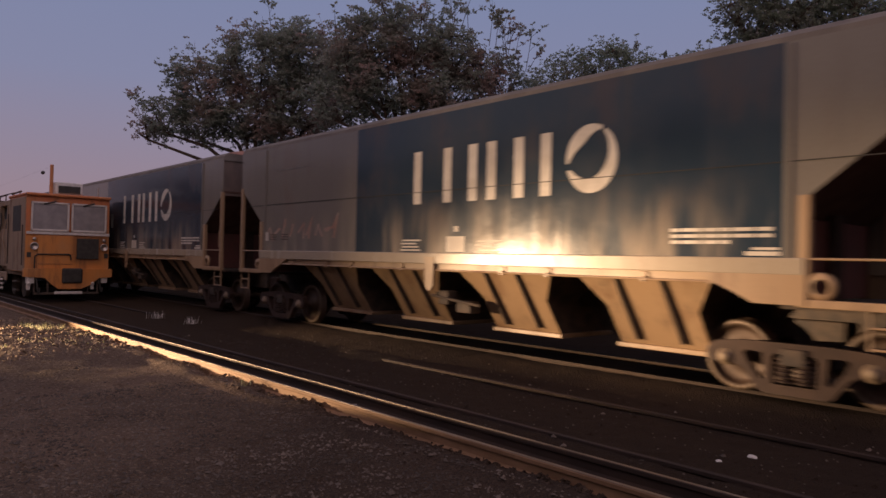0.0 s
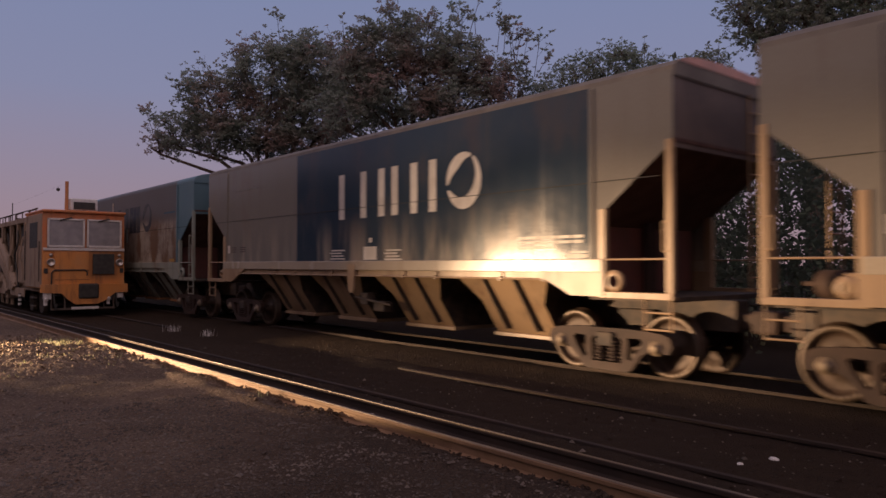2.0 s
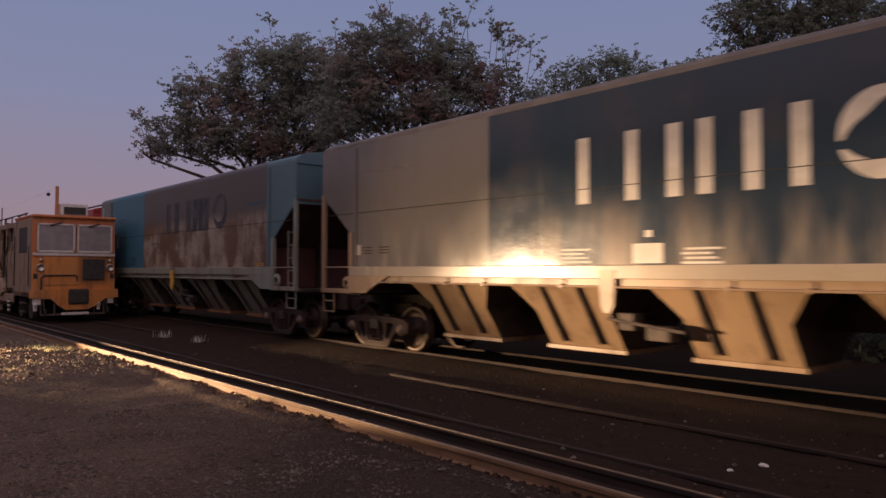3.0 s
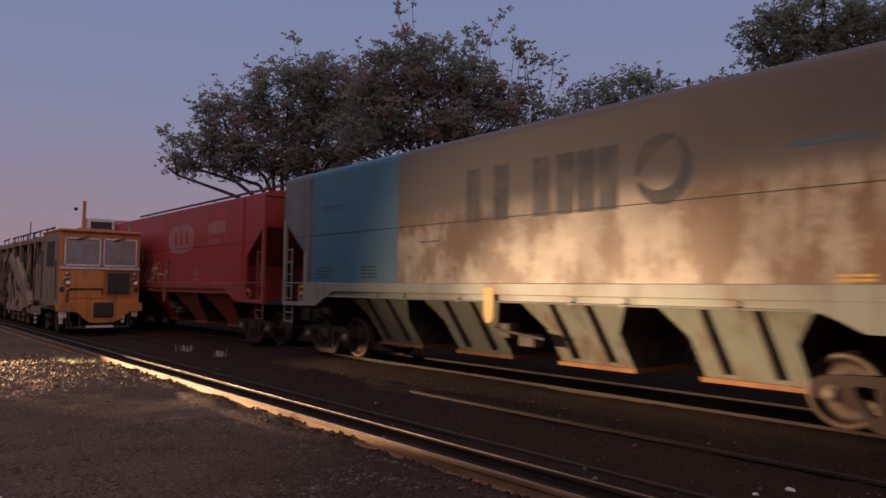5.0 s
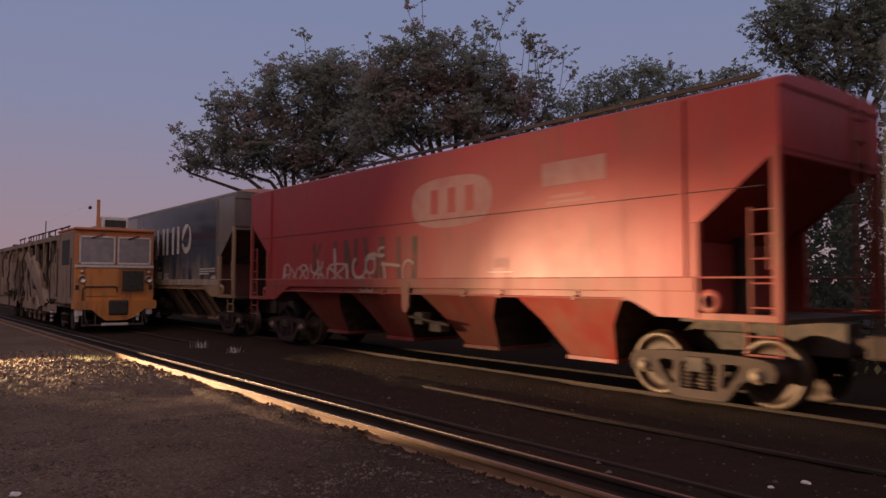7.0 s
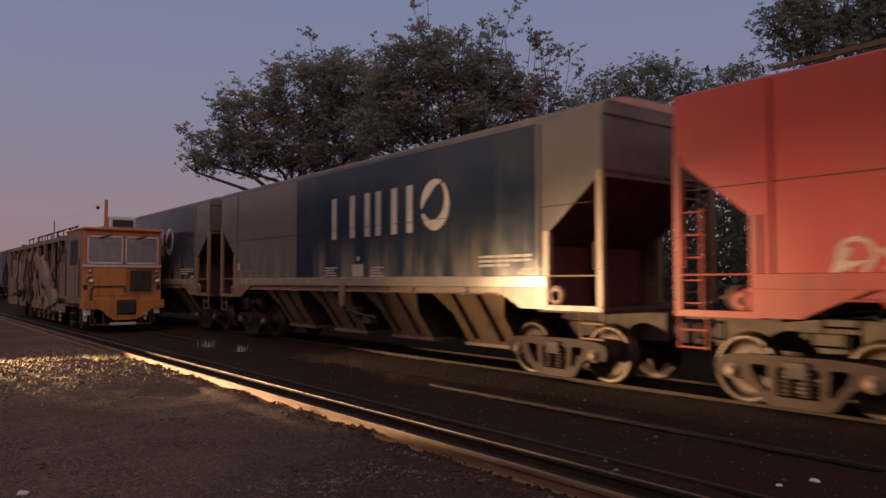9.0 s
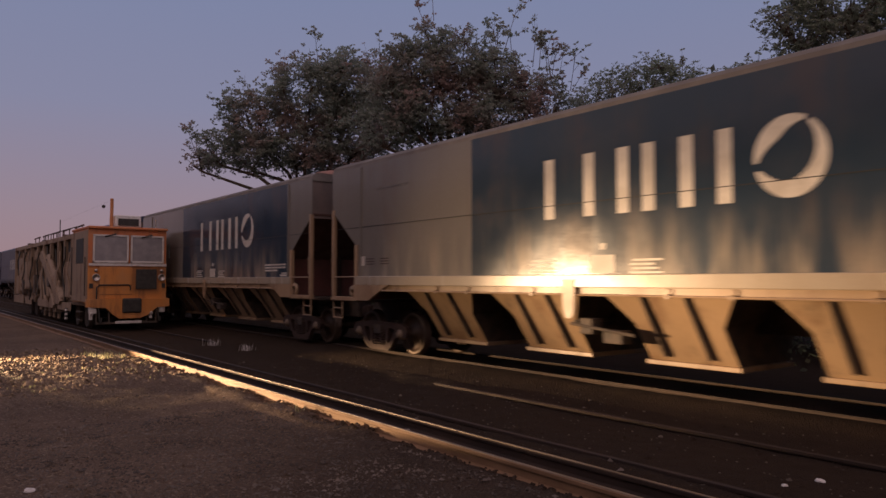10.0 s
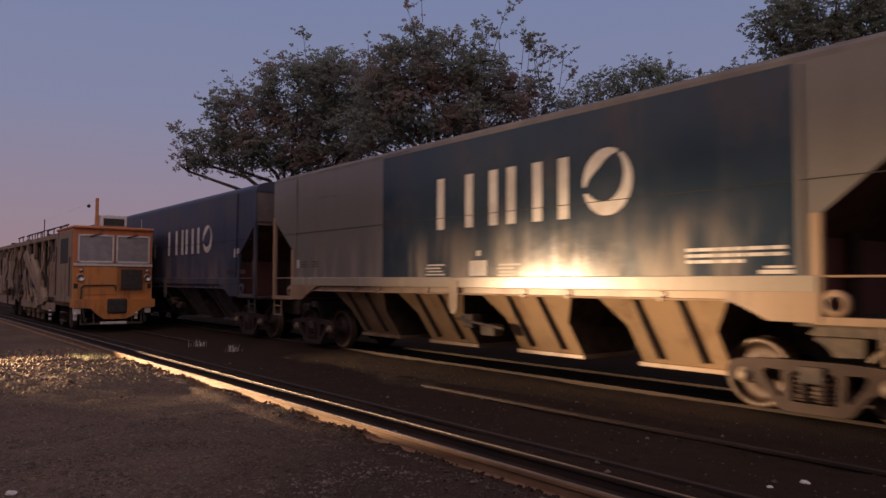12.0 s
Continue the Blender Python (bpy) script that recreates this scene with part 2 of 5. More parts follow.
M_WHITE = plain("white_lettering_dusty", (0.66, 0.61, 0.53), (0.50, 0.45, 0.38), 3, 0.55, 0, 0.1)
M_LETTERDARK = plain("faded_dark_lettering", (0.025, 0.03, 0.045), (0.085, 0.075, 0.068), 2.2, 0.6, 0, 0.1)
M_OVAL = plain("faded_pale_mark", (0.40, 0.20, 0.17), (0.36, 0.13, 0.12), 2.5, 0.6, 0, 0.1)
M_PINK = plain("faded_white_on_red", (0.40, 0.10, 0.09), (0.42, 0.17, 0.15), 3, 0.6, 0, 0.1)
M_YELLOW = plain("yellow_paint_worn", (0.62, 0.38, 0.05), (0.45, 0.25, 0.05), 4, 0.55)
# rail rust twice: dark for rails in less light, dusty and pale where lit
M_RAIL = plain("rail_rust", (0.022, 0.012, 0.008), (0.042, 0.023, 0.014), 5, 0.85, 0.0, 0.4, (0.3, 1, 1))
M_RAILDUSTLIT = plain("rail_rust_dusty_lit", (0.20, 0.115, 0.06), (0.30, 0.18, 0.10), 5, 0.7, 0.1, 0.4, (0.3, 1, 1))
M_RAILDULL = plain("rail_head_brown_worn", (0.035, 0.024, 0.018), (0.06, 0.042, 0.03), 6, 0.65, 0.2, 0.2, (0.2, 1, 1))
M_RAILTOP = plain("rail_head_polished", (0.22, 0.18, 0.14), (0.36, 0.30, 0.24), 6, 0.42, 0.7, 0.1, (0.2, 1, 1))


def machine_paint():
    n = Nodes("machine_orange")
    x, y, z = n.xyz()
    cloud, streak, fine = n.noise(1.3, 6), n.noise(3.2, 6, (1, 1, 0.2), 0.65), n.noise(26, 3)
    col = n.mix(n.step(z, 2.0, 2.5), (0.64, 0.25, 0.055), (0.58, 0.18, 0.06))
    col = n.mix(n.math("MULTIPLY", n.step(cloud, 0.40, 0.70), 0.55), col, (0.46, 0.26, 0.12))
    col = n.mix(n.math("MULTIPLY", n.step(streak, 0.50, 0.70), 0.6), col, (0.20, 0.085, 0.035))
    soot = n.math("MULTIPLY", n.step(n.math("ABSOLUTE", n.math("SUBTRACT", y, 0.58)), 0.62, 0.30), n.step(n.math("ABSOLUTE", n.math("SUBTRACT", z, 1.72)), 0.60, 0.32))
    col = n.mix(n.math("MULTIPLY", soot, n.math("ADD", n.math("MULTIPLY", cloud, 0.8), 0.2)), col, (0.05, 0.03, 0.02))
    col = n.mix(n.math("MULTIPLY", fine, 0.25), col, (0.08, 0.04, 0.02))
    n.bump(n.math("ADD", fine, cloud), 0.25, 0.02)
    return n.end(col, 0.55)


M_ORANGE = machine_paint()
M_MUD = paint("machine_dusty_brown", (0.31, 0.225, 0.16), dust=0.4, rust=0.8, rough=0.75, scale=1.4)
M_GLASSFRAME = plain("pale_rubber_frame", (0.58, 0.54, 0.50), (0.7, 0.66, 0.62), 6, 0.6)
M_BLACK = plain("black_grille", (0.03, 0.028, 0.025), (0.05, 0.046, 0.04), 8, 0.7)
M_BARK = plain("bark", (0.07, 0.05, 0.035), (0.13, 0.09, 0.065), 3, 0.9)
M_STONE = plain("pale_stone", (0.22, 0.19, 0.17), (0.34, 0.30, 0.27), 10, 0.85)
M_CLOD = plain("stony_earth", (0.13, 0.085, 0.055), (0.30, 0.22, 0.15), 9, 0.9)
M_GRAVEL = plain("dark_gravel", (0.06, 0.047, 0.038), (0.17, 0.135, 0.11), 1.5, 0.85)
M_LITTER = plain("white_paper", (0.6, 0.58, 0.55), (0.75, 0.72, 0.7), 10, 0.8)


def glass():
    n = Nodes("cab_glass")
    n.b.inputs["Roughness"].default_value = 0.12
    n.b.inputs["Specular IOR Level"].default_value = 0.6
    return n.end(n.mix(n.step(n.noise(2.5, 4), 0.3, 0.7), (0.20, 0.19, 0.20), (0.30, 0.28, 0.28)), 0.35)


M_GLASS = glass()


def leaves(name, a, b, c):
    n = Nodes(name)
    r = n.t.nodes.new("ShaderNodeNewGeometry").outputs["Random Per Island"]
    col = n.mix(n.step(r, 0.1, 0.6), a, b)
    col = n.mix(n.step(n.noise(0.35, 3), 0.46, 0.62), col, c)
    col = n.mix(n.math("GREATER_THAN", r, 0.86), col, tuple(min(0.34, k * 3.2) for k in a))
    n.end(col, 0.6)
    thin, both = n.t.nodes.new("ShaderNodeBsdfTranslucent"), n.t.nodes.new("ShaderNodeMixShader")
    n.put(thin.inputs[0], n.mix(0.5, col, (0.24, 0.27, 0.20)))
    both.inputs[0].default_value = 0.6
    n.t.links.new(n.b.outputs[0], both.inputs[1])
    n.t.links.new(thin.outputs[0], both.inputs[2])
    n.t.links.new(both.outputs[0], n.t.nodes["Material Output"].inputs[0])
    return n.m


M_LEAF = leaves("leaf_green_brown", (0.20, 0.26, 0.21), (0.30, 0.33, 0.28), (0.42, 0.28, 0.26))
M_LEAFDARK = leaves("leaf_dark_green", (0.16, 0.22, 0.15), (0.28, 0.33, 0.24), (0.24, 0.24, 0.18))
M_LEAFSHRUB = leaves("leaf_shrub", (0.05, 0.065, 0.04), (0.08, 0.10, 0.065), (0.09, 0.08, 0.055))
M_GRASS = leaves("dry_grass", (0.20, 0.19, 0.08), (0.34, 0.29, 0.15), (0.16, 0.18, 0.06))


def soil():
    n = Nodes("dark_gritty_soil")
    big, mid, fine = n.noise(0.5, 5), n.noise(5, 5), n.noise(40, 3)
    col = n.mix(n.step(big, 0.35, 0.65), (0.19, 0.135, 0.098), (0.27, 0.19, 0.138))
    col = n.mix(n.step(mid, 0.5, 0.75), col, (0.155, 0.10, 0.065))
    col = n.mix(n.math("MULTIPLY", fine, 0.5), col, (0.03, 0.025, 0.022))
    col = n.mix(n.math("MULTIPLY", n.step(n.noise(22, 4), 0.54, 0.64), 0.8), col, (0.34, 0.26, 0.19))
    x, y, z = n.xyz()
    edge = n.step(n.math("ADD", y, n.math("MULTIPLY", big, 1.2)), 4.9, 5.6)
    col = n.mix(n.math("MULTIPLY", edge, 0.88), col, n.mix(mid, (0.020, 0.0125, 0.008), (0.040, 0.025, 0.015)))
    # shade on the near ground at right, painted into the soil as darker colour
    near_shade = n.step(n.math("ADD", n.math("ADD", x, n.math("MULTIPLY", y, 1.2)), n.math("MULTIPLY", big, 3.0)), -3.2, 0.8)
    col = n.mix(n.math("MULTIPLY", near_shade, 0.78), col, n.mix(mid, (0.030, 0.021, 0.016), (0.058, 0.041, 0.031)))
    n.bump(n.math("ADD", mid, n.math("MULTIPLY", fine, 1.3)), 1.0, 0.07)
    n.b.inputs["Specular IOR Level"].default_value = 0.1
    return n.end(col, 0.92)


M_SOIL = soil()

# ---- ground ----
TRACK_Y = 9.6


def stretch(lo, hi, step, far):
    inner = list(np.arange(lo, hi, step))
    d = step
    a, b = lo, hi
    left, right = [], []
    while a > -far:
        d *= 1.35
        a -= d
        left.append(a)
    d = step
    while b < far:
        right.append(b)
        d *= 1.35
        b += d
    return left[::-1] + inner + right


def ground_height(x, y):
    h = 0.035 * noise.noise((x * 0.35, y * 0.35, 0)) + 0.02 * noise.noise((x * 1.7, y * 1.7, 3)) + 0.012 * noise.noise((x * 5, y * 5, 7))
    near = max(0.0, 1 - abs(x + 5) / 70) * max(0.0, 1 - abs(y - 5) / 40)
    h *= 1 if near > 0.1 else near * 10
    if 4.2 < y < 5.1:
        h = min(h, 0.0)
    if 4.05 < y < 4.37 and x > -19:
        h = max(h, 0.0) + 0.035 + 0.05 * noise.noise((x * 2.3, y * 2, 5)) + 0.03 * noise.noise((x * 7, y * 7, 2))
    if 4.45 < y < 4.78:
        h -= 0.03
    if 7.6 < y < 11.6:
        h = h * 0.6 - 0.01 + 0.105 * min(1.0, (y - 7.6) / 1.2, (11.6 - y) / 1.2)
    if y < 4.3 and -18.6 < x < -11.5:
        h += 0.10 * max(0.0, 1 - abs(y - 3.0) / 1.4) * min(1, (-11.5 - x) / 1.5, (x + 18.6) / 1.5)
    # unseen rise added to shadow the near ground and rails from the spots
    if -20 < x < 12 and -3 < y < 0.4:
        shadow_bank = min(1.0, max(0.0, (x + 18.5) / 2.0)) * max(0.0, 1 - ((y + 1.3) / 1.3) ** 2)
        h += shadow_bank * (0.13 + 0.23 * min(1.0, max(0.0, (x + 15.0) / 3.5)) + 0.05 * noise.noise((x * 0.8, y * 0.8, 11)))
    return h


def build_ground():
    xs, ys = stretch(-24, 3, 0.14, 2500), stretch(-3.0, 12, 0.12, 2500)
    verts = [(x, y, ground_height(x, y)) for y in ys for x in xs]
    w = len(xs)
    faces = [(j * w + i, j * w + i + 1, (j + 1) * w + i + 1, (j + 1) * w + i) for j in range(len(ys) - 1) for i in range(w - 1)]
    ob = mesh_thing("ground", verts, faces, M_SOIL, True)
    tagged(ob, "dark gritty soil of a rail yard with small stones", "ground", kind="structure")


build_ground()


def rail(y, x0, x1, top, label, worn=True, body=M_RAIL, top_steel=M_RAILTOP):
    """One rail: foot, web and head, with its polished running face laid on."""
    root = thing("rail", pose(0, y, top - 0.14), label, "rail", "rails of the yard", "structure")
    pts = [(-0.062, 0), (0.062, 0), (0.062, 0.012), (0.012, 0.03), (0.009, 0.095), (0.033, 0.108), (0.033, 0.136), (0.028, 0.14), (-0.028, 0.14), (-0.033, 0.136), (-0.033, 0.108), (-0.009, 0.095), (-0.012, 0.03), (-0.062, 0.012)]
    part("rail_body", slab(B(), pts, x0, x1), body, root)
    if worn:
        part("running_face", box(B(), x0, x1, -0.020, 0.012, 0.1405, 0.1445), top_steel, root, "polished steel running face")
    return root


rail(4.41, -70, 20, 0.14, "rusty dusty rail half sunk in soil, light on its flank put into the colour", True, M_RAILDUSTLIT)
rail(4.82, -70, 20, 0.145, "rusty rail with a polished bright head")
rail(5.56, -70, 20, 0.035, "dull rusty rail almost buried in soil", False)
rail(7.16, -9.5, 20, 0.055, "half-buried rail that surfaces from the soil", False)
rail(7.16, -70, -19.5, 0.05, "rusty rail under the parked track machine", False)
rail(9.0, -170, 60, 0.14, "rail carrying the freight train, polished on top", True, M_RAIL, M_RAILDULL)
rail(10.2, -170, 60, 0.14, "rail carrying the freight train, brown with rust", True, M_RAIL, M_RAILDULL)

# unseen dark blocks behind the viewer, closing the place and blocking low sky light
def build_sky_blocker():
    bm = B()
    x = -110.0
    r = random.Random(17)
    while x < 70:
        w = r.uniform(9, 18)
        box(bm, x, x + w, -27.0, -20.0, -0.2, r.uniform(9.0, 12.5))
        x += w
    tagged(part("sky_blocker_south", bm, M_BLOCKER), "unseen dark blocks that shut out low sky light", "wall", kind="structure")


# unseen hood added to block the low spot's beam above the ground
def build_beam_blocker():
    root = thing("beam_blocker", look((-20.0, -1.2, 0.5), (-15.4, 3.4, 0.5)), "unseen black sheet added to cut off a low spot", "lamp hood")
    part("blocker_top", box(B(), -0.75, 0.75, 0.02, 0.035, -1.2, 0.15), M_BLACK, root)
    part("blocker_lip", box(B(), -0.95, 0.95, -0.022, 0.035, -1.23, -1.2), M_BLACK, root)
    part("blocker_back", box(B(), -0.75, 0.75, -0.25, 0.02, 0.15, 0.17), M_BLACK, root)
    for x in (-0.65, 0.65):
        part("blocker_leg", bar(B(), (x, -0.52, 0.1), (x, 0.02, 0.1), 0.02), M_BLACK, root)


build_beam_blocker()
M_BLOCKER = plain("blocker_dark", (0.05, 0.042, 0.038), (0.08, 0.068, 0.06), 0.6, 0.9)
build_sky_blocker()

# ---- the freight train ----
HALF, SIDE = 7.36, 1.42
SEAM = 2.74


def wheelset():
    bm = B()
    for s in (-1, 1):
        rim = [(0, s * 0.70), (0.07, s * 0.70), (0.10, s * 0.66), (0.16, s * 0.62), (0.30, s * 0.595), (0.365, s * 0.63), (0.37, s * 0.672), (0.44, s * 0.672), (0.446, s * 0.66), (0.452, s * 0.565), (0.478, s * 0.548), (0.478, s * 0.53), (0.44, s * 0.525), (0.36, s * 0.53), (0.31, s * 0.57), (0.16, s * 0.58), (0.10, s * 0.52), (0, s * 0.52)]
        lathe(bm, rim, 32)
    bar(bm, (0, -0.9, 0), (0, 0.9, 0), 0.075, 12)
    return bm


def pierced(bm, loops, y0, y1):
    """A plate in the plane of x and z whose first loop is its outline and whose others are holes."""
    edges = []
    for pts in loops:
        vs = [bm.verts.new((x, y0, z)) for x, z in pts]
        edges += [bm.edges.new((vs[i], vs[(i + 1) % len(vs)])) for i in range(len(vs))]
    made = bmesh.ops.triangle_fill(bm, use_beauty=True, use_dissolve=False, edges=edges)
    faces = [g for g in made["geom"] if isinstance(g, bmesh.types.BMFace)]
    out = bmesh.ops.extrude_face_region(bm, geom=faces)
    bmesh.ops.translate(bm, vec=(0, y1 - y0, 0), verts=[g for g in out["geom"] if isinstance(g, bmesh.types.BMVert)])
    return bm


def sideframe(s):
    """A cast bogie side frame with two windows and a spring opening."""
    half = [(0.34, 0.075), (0.42, 0.10), (0.60, 0.33), (0.70, 0.38), (1.03, 0.38), (1.07, 0.50), (1.03, 0.60), (0.92, 0.645), (0.70, 0.665), (0.40, 0.68)]
    outline = half + [(-x, z) for x, z in half[::-1]]
    holes = [[(-0.25, 0.19), (0.25, 0.19), (0.27, 0.50), (0.22, 0.55), (-0.22, 0.55), (-0.27, 0.50)]]
    for d in (-1, 1):
        holes.append([(d * 0.37, 0.55), (d * 0.35, 0.26), (d * 0.40, 0.23), (d * 0.55, 0.42), (d * 0.60, 0.52), (d * 0.56, 0.56)])
    return pierced(B(), [outline] + holes, s * 0.90, s * 1.01)


def build_bogie(parent, x):
    bogie = part("bogie", box(box(B(), -0.14, 0.14, -1.06, 1.06, 0.42, 0.62, 0.02), -0.3, 0.3, -0.3, 0.3, 0.60, 0.92, 0.02), M_DIRTSHADE, parent, "cast steel bogie", pose(x, 0, 0))
    for s in (-1, 1):
        part("sideframe", sideframe(s), M_CAST, bogie)
        for k in range(2):
            bm = B()
            bx = -0.115 + 0.23 * k
            coil = [(0, 0.205)]
            for i in range(6):
                zz = 0.21 + i * 0.052
                coil += [(0.07, zz), (0.10, zz + 0.012), (0.10, zz + 0.03), (0.07, zz + 0.042)]
            lathe(bm, coil + [(0, 0.53)], 12)
            bmesh.ops.rotate(bm, verts=bm.verts, cent=(0, 0, 0), matrix=Matrix.Rotation(radians(90), 3, "X"))
            part("spring", bm, M_CAST, bogie, "", pose(bx, s * 0.96, 0))
        for d in (-1, 1):
            part("bearing_cap", lathe(B(), [(0, s * 1.07), (0.045, s * 1.07), (0.06, s * 1.055), (0.062, s * 1.02), (0.105, s * 1.02), (0.11, s * 0.88), (0, s * 0.88)], 16), M_CAP, bogie, "pale axle bearing cap", pose(d * 0.825, 0, 0.445), True)
    part("brake_beam", bar(bar(B(), (-0.3, -0.75, 0.33), (-0.3, 0.75, 0.33), 0.035), (0.3, -0.75, 0.33), (0.3, 0.75, 0.33), 0.035), M_DIRTSHADE, bogie)
    wheels = [part("wheelset", wheelset(), M_WHEEL, bogie, "brown steel wheels on one axle", pose(-0.825, 0, 0.445), True)]
    rim_mesh = wheels[0].data
    rim_mesh.materials.append(M_RIM)
    for p in rim_mesh.polygons:
        if math.hypot(p.center.x, p.center.z) > 0.37 and abs(p.center.y) > 0.62:
            p.material_index = 1
    wheels.append(same(wheels[0], pose(0.825, 0, 0.445)))
    return wheels


def roof_arc(base, rise, n=14):
    pts = []
    for k in range(n + 1):
        a = math.pi * k / n
        y = -math.cos(a)
        pts.append((SIDE * math.copysign(abs(y) ** 0.75, y), base + rise * math.sin(a) ** 0.62))
    return pts


def strokes(parent, x0, z0, h, pitch, stroke, material, at, s=-1, ring=True):
    """The painted company mark as plain upright bars and a ring of two crescents."""
    y0, y1 = s * (SIDE + 0.004), s * (SIDE + 0.0005)
    for x in at:
        a = x0 + x * pitch
        part("mark_bar", plate(B(), [(a, z0), (a + stroke, z0), (a + stroke, z0 + h * 0.96), (a, z0 + h * 0.96)], y0, y1), material, parent, "pale painted bar")
    if ring:
        cx, cz, r = x0 + 3.90 * pitch, z0 + h * 0.50, h * 0.50
        for a0, a1, off in ((-162, 56, 0), (64, 186, 1)):
            bm, out, inn = B(), [], []
            for k in range(25):
                f = k / 24
                a = radians(a0 + (a1 - a0) * f)
                thick = r * (0.10 + 0.34 * math.sin(math.pi * (f if off else f ** 0.8)))
                out.append((cx + r * 0.9 * math.cos(a), cz + r * math.sin(a)))
                inn.append((cx + (r * 0.9 - thick) * math.cos(a), cz + (r - thick) * math.sin(a)))
            plate(bm, out + inn[::-1], y0, y1)
            part("mark_crescent", bm, material, parent, "pale painted crescent")


def rule(parent, x0, x1, z0, z1, material, name="lettering_bar", s=-1):
    part(name, plate(B(), [(x0, z0), (x1, z0), (x1, z1), (x0, z1)], s * (SIDE + 0.004), s * (SIDE + 0.0005)), material, parent)


def build_wagon(name, label, shell, under, style):
    root = thing(name, pose(0, TRACK_Y, 0.14), label, "hopper wagon", "wagons of the freight train")
    S = SIDE
    top = 3.97 if style == "red" else 4.08
    prof = [(-HALF, 3.17), (-HALF, top), (HALF, top), (HALF, 3.17), (6.22, 2.28), (6.22, 1.66), (-6.22, 1.66), (-6.22, 2.28)]
    sides = []
    for s in (-1, 1):
        sheet = part("side_sheet", plate(B(), prof, s * S, s * (S - 0.03)), shell, root)
        sides.append(sheet)
        part("seam_strip", box(B(), -7.15, 7.15, s * (S + 0.006), s * (S - 0.001), SEAM - 0.006, SEAM + 0.006), M_SEAM, sheet, "dark riveted seam")
        part("side_sill", box(B(), -6.28, 6.28, s * (S + 0.05), s * (S - 0.06), 1.48, 1.67, 0.012), M_SILL if style == "blue" else under, root, "pale pressed steel sill")
        for d in (-1, 1):
            part("corner_gusset", plate(B(), [(d * 4.95, 1.49), (d * 6.30, 1.49), (d * 6.30, 1.15), (d * 5.72, 1.15), (d * 5.45, 1.28)], s * (S + 0.046), s * (S - 0.02)), under, root)
            part("inner_post", box(B(), min(d * 6.20, d * 6.32), max(d * 6.20, d * 6.32), s * (S + 0.03), s * (S - 0.06), 1.16, 2.36, 0.008), under, root)
            part("corner_post", box(B(), min(d * HALF, d * (HALF - 0.10)), max(d * HALF, d * (HALF - 0.10)), s * (S + 0.02), s * (S - 0.06), 1.14, 3.20, 0.008), under, root)
            part("platform_beam", box(B(), min(d * 6.2, d * HALF), max(d * 6.2, d * HALF), s * (S + 0.03), s * (S - 0.08), 1.13, 1.22, 0.008), under, root)
            part("grab_rail", bar(B(), (d * 6.25, s * S, 1.66), (d * 7.3, s * S, 1.66), 0.014), under, root)
            part("panel_rib", plate(B(), [(d * 6.06, 1.67), (d * 6.12, 1.67), (d * 6.12, top - 0.03), (d * 6.06, top - 0.03)], s * (S + 0.03), s * S), shell, sheet)
        part("sill_web", box(B(), -5.25, 5.5, s * (S - 0.012), s * (S - 0.05), 1.385, 1.482), under, root)
        for k in range(8):
            hx = -3.35 + 1.27 * k - (0.35 if k % 2 else 0)
            part("rod_bracket", box(box(B(), hx - 0.02, hx + 0.02, s * (S + 0.05), s * (S - 0.012), 1.34, 1.40), hx - 0.05, hx + 0.05, s * (S + 0.012), s * (S - 0.014), 1.40, 1.47, 0.006), under, root)
        part("side_rod", bar(B(), (-5.3, s * (S + 0.03), 1.37), (5.3, s * (S + 0.03), 1.37), 0.016), under, root)
    roof = roof_arc(top - 0.06, 0.19 if style == "red" else 0.33)
    part("roof", slab(B(), roof, -HALF - 0.02, HALF + 0.02), M_ROOF if style == "blue" else shell, root, smooth=False)
    if style == "blue":
        part("roof_end_cap", slab(B(), [p for p in roof if p[1] > 4.15], HALF + 0.022, HALF + 0.032), M_ROOFEND, root, "pinkish roof end with the light on it put into its colour")
    part("hatch_walkway", box(box(B(), -6.6, 6.6, -0.36, -0.31, 4.36, 4.42), -6.6, 6.6, 0.31, 0.36, 4.36, 4.42), M_DIRTSHADE, root)
    for d in (-1, 1):
        part("end_wall", box(B(), min(d * (HALF - 0.01), d * (HALF - 0.05)), max(d * (HALF - 0.01), d * (HALF - 0.05)), -S + 0.02, S - 0.02, 3.1, top + 0.02), M_ENDSHADE if style in ("blue", "navy") else shell, root)
        part("end_bulkhead", box(B(), min(d * 5.95, d * 6.0), max(d * 5.95, d * 6.0), -S + 0.10, S - 0.10, 1.17, 2.14, 0.01), shell if style == "red" else M_PRIMER, root, "dull red end bulkhead below the slope sheet")
        part("bulkhead_post", box(B(), min(d * 6.02, d * 6.12), max(d * 6.02, d * 6.12), -0.12, 0.12, 1.17, 2.22, 0.015), M_CAST, root)
        part("end_slope_sheet", hexa(B(), [(d * HALF, -S + 0.03, 3.17), (d * HALF, S - 0.03, 3.17), (d * 5.0, S - 0.03, 1.45), (d * 5.0, -S + 0.03, 1.45)], [(d * HALF, -S + 0.03, 3.22), (d * HALF, S - 0.03, 3.22), (d * 5.0, S - 0.03, 1.52), (d * 5.0, -S + 0.03, 1.52)]), M_RUSTRED if style != "red" else shell, root)
        part("end_platform", box(B(), min(d * 6.0, d * 7.3), max(d * 6.0, d * 7.3), -S + 0.06, S - 0.06, 1.10, 1.16), M_DIRTSHADE, root)
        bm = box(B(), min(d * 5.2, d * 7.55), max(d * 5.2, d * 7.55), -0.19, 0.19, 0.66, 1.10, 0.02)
        part("draft_sill", bm, M_DIRTSHADE, root)
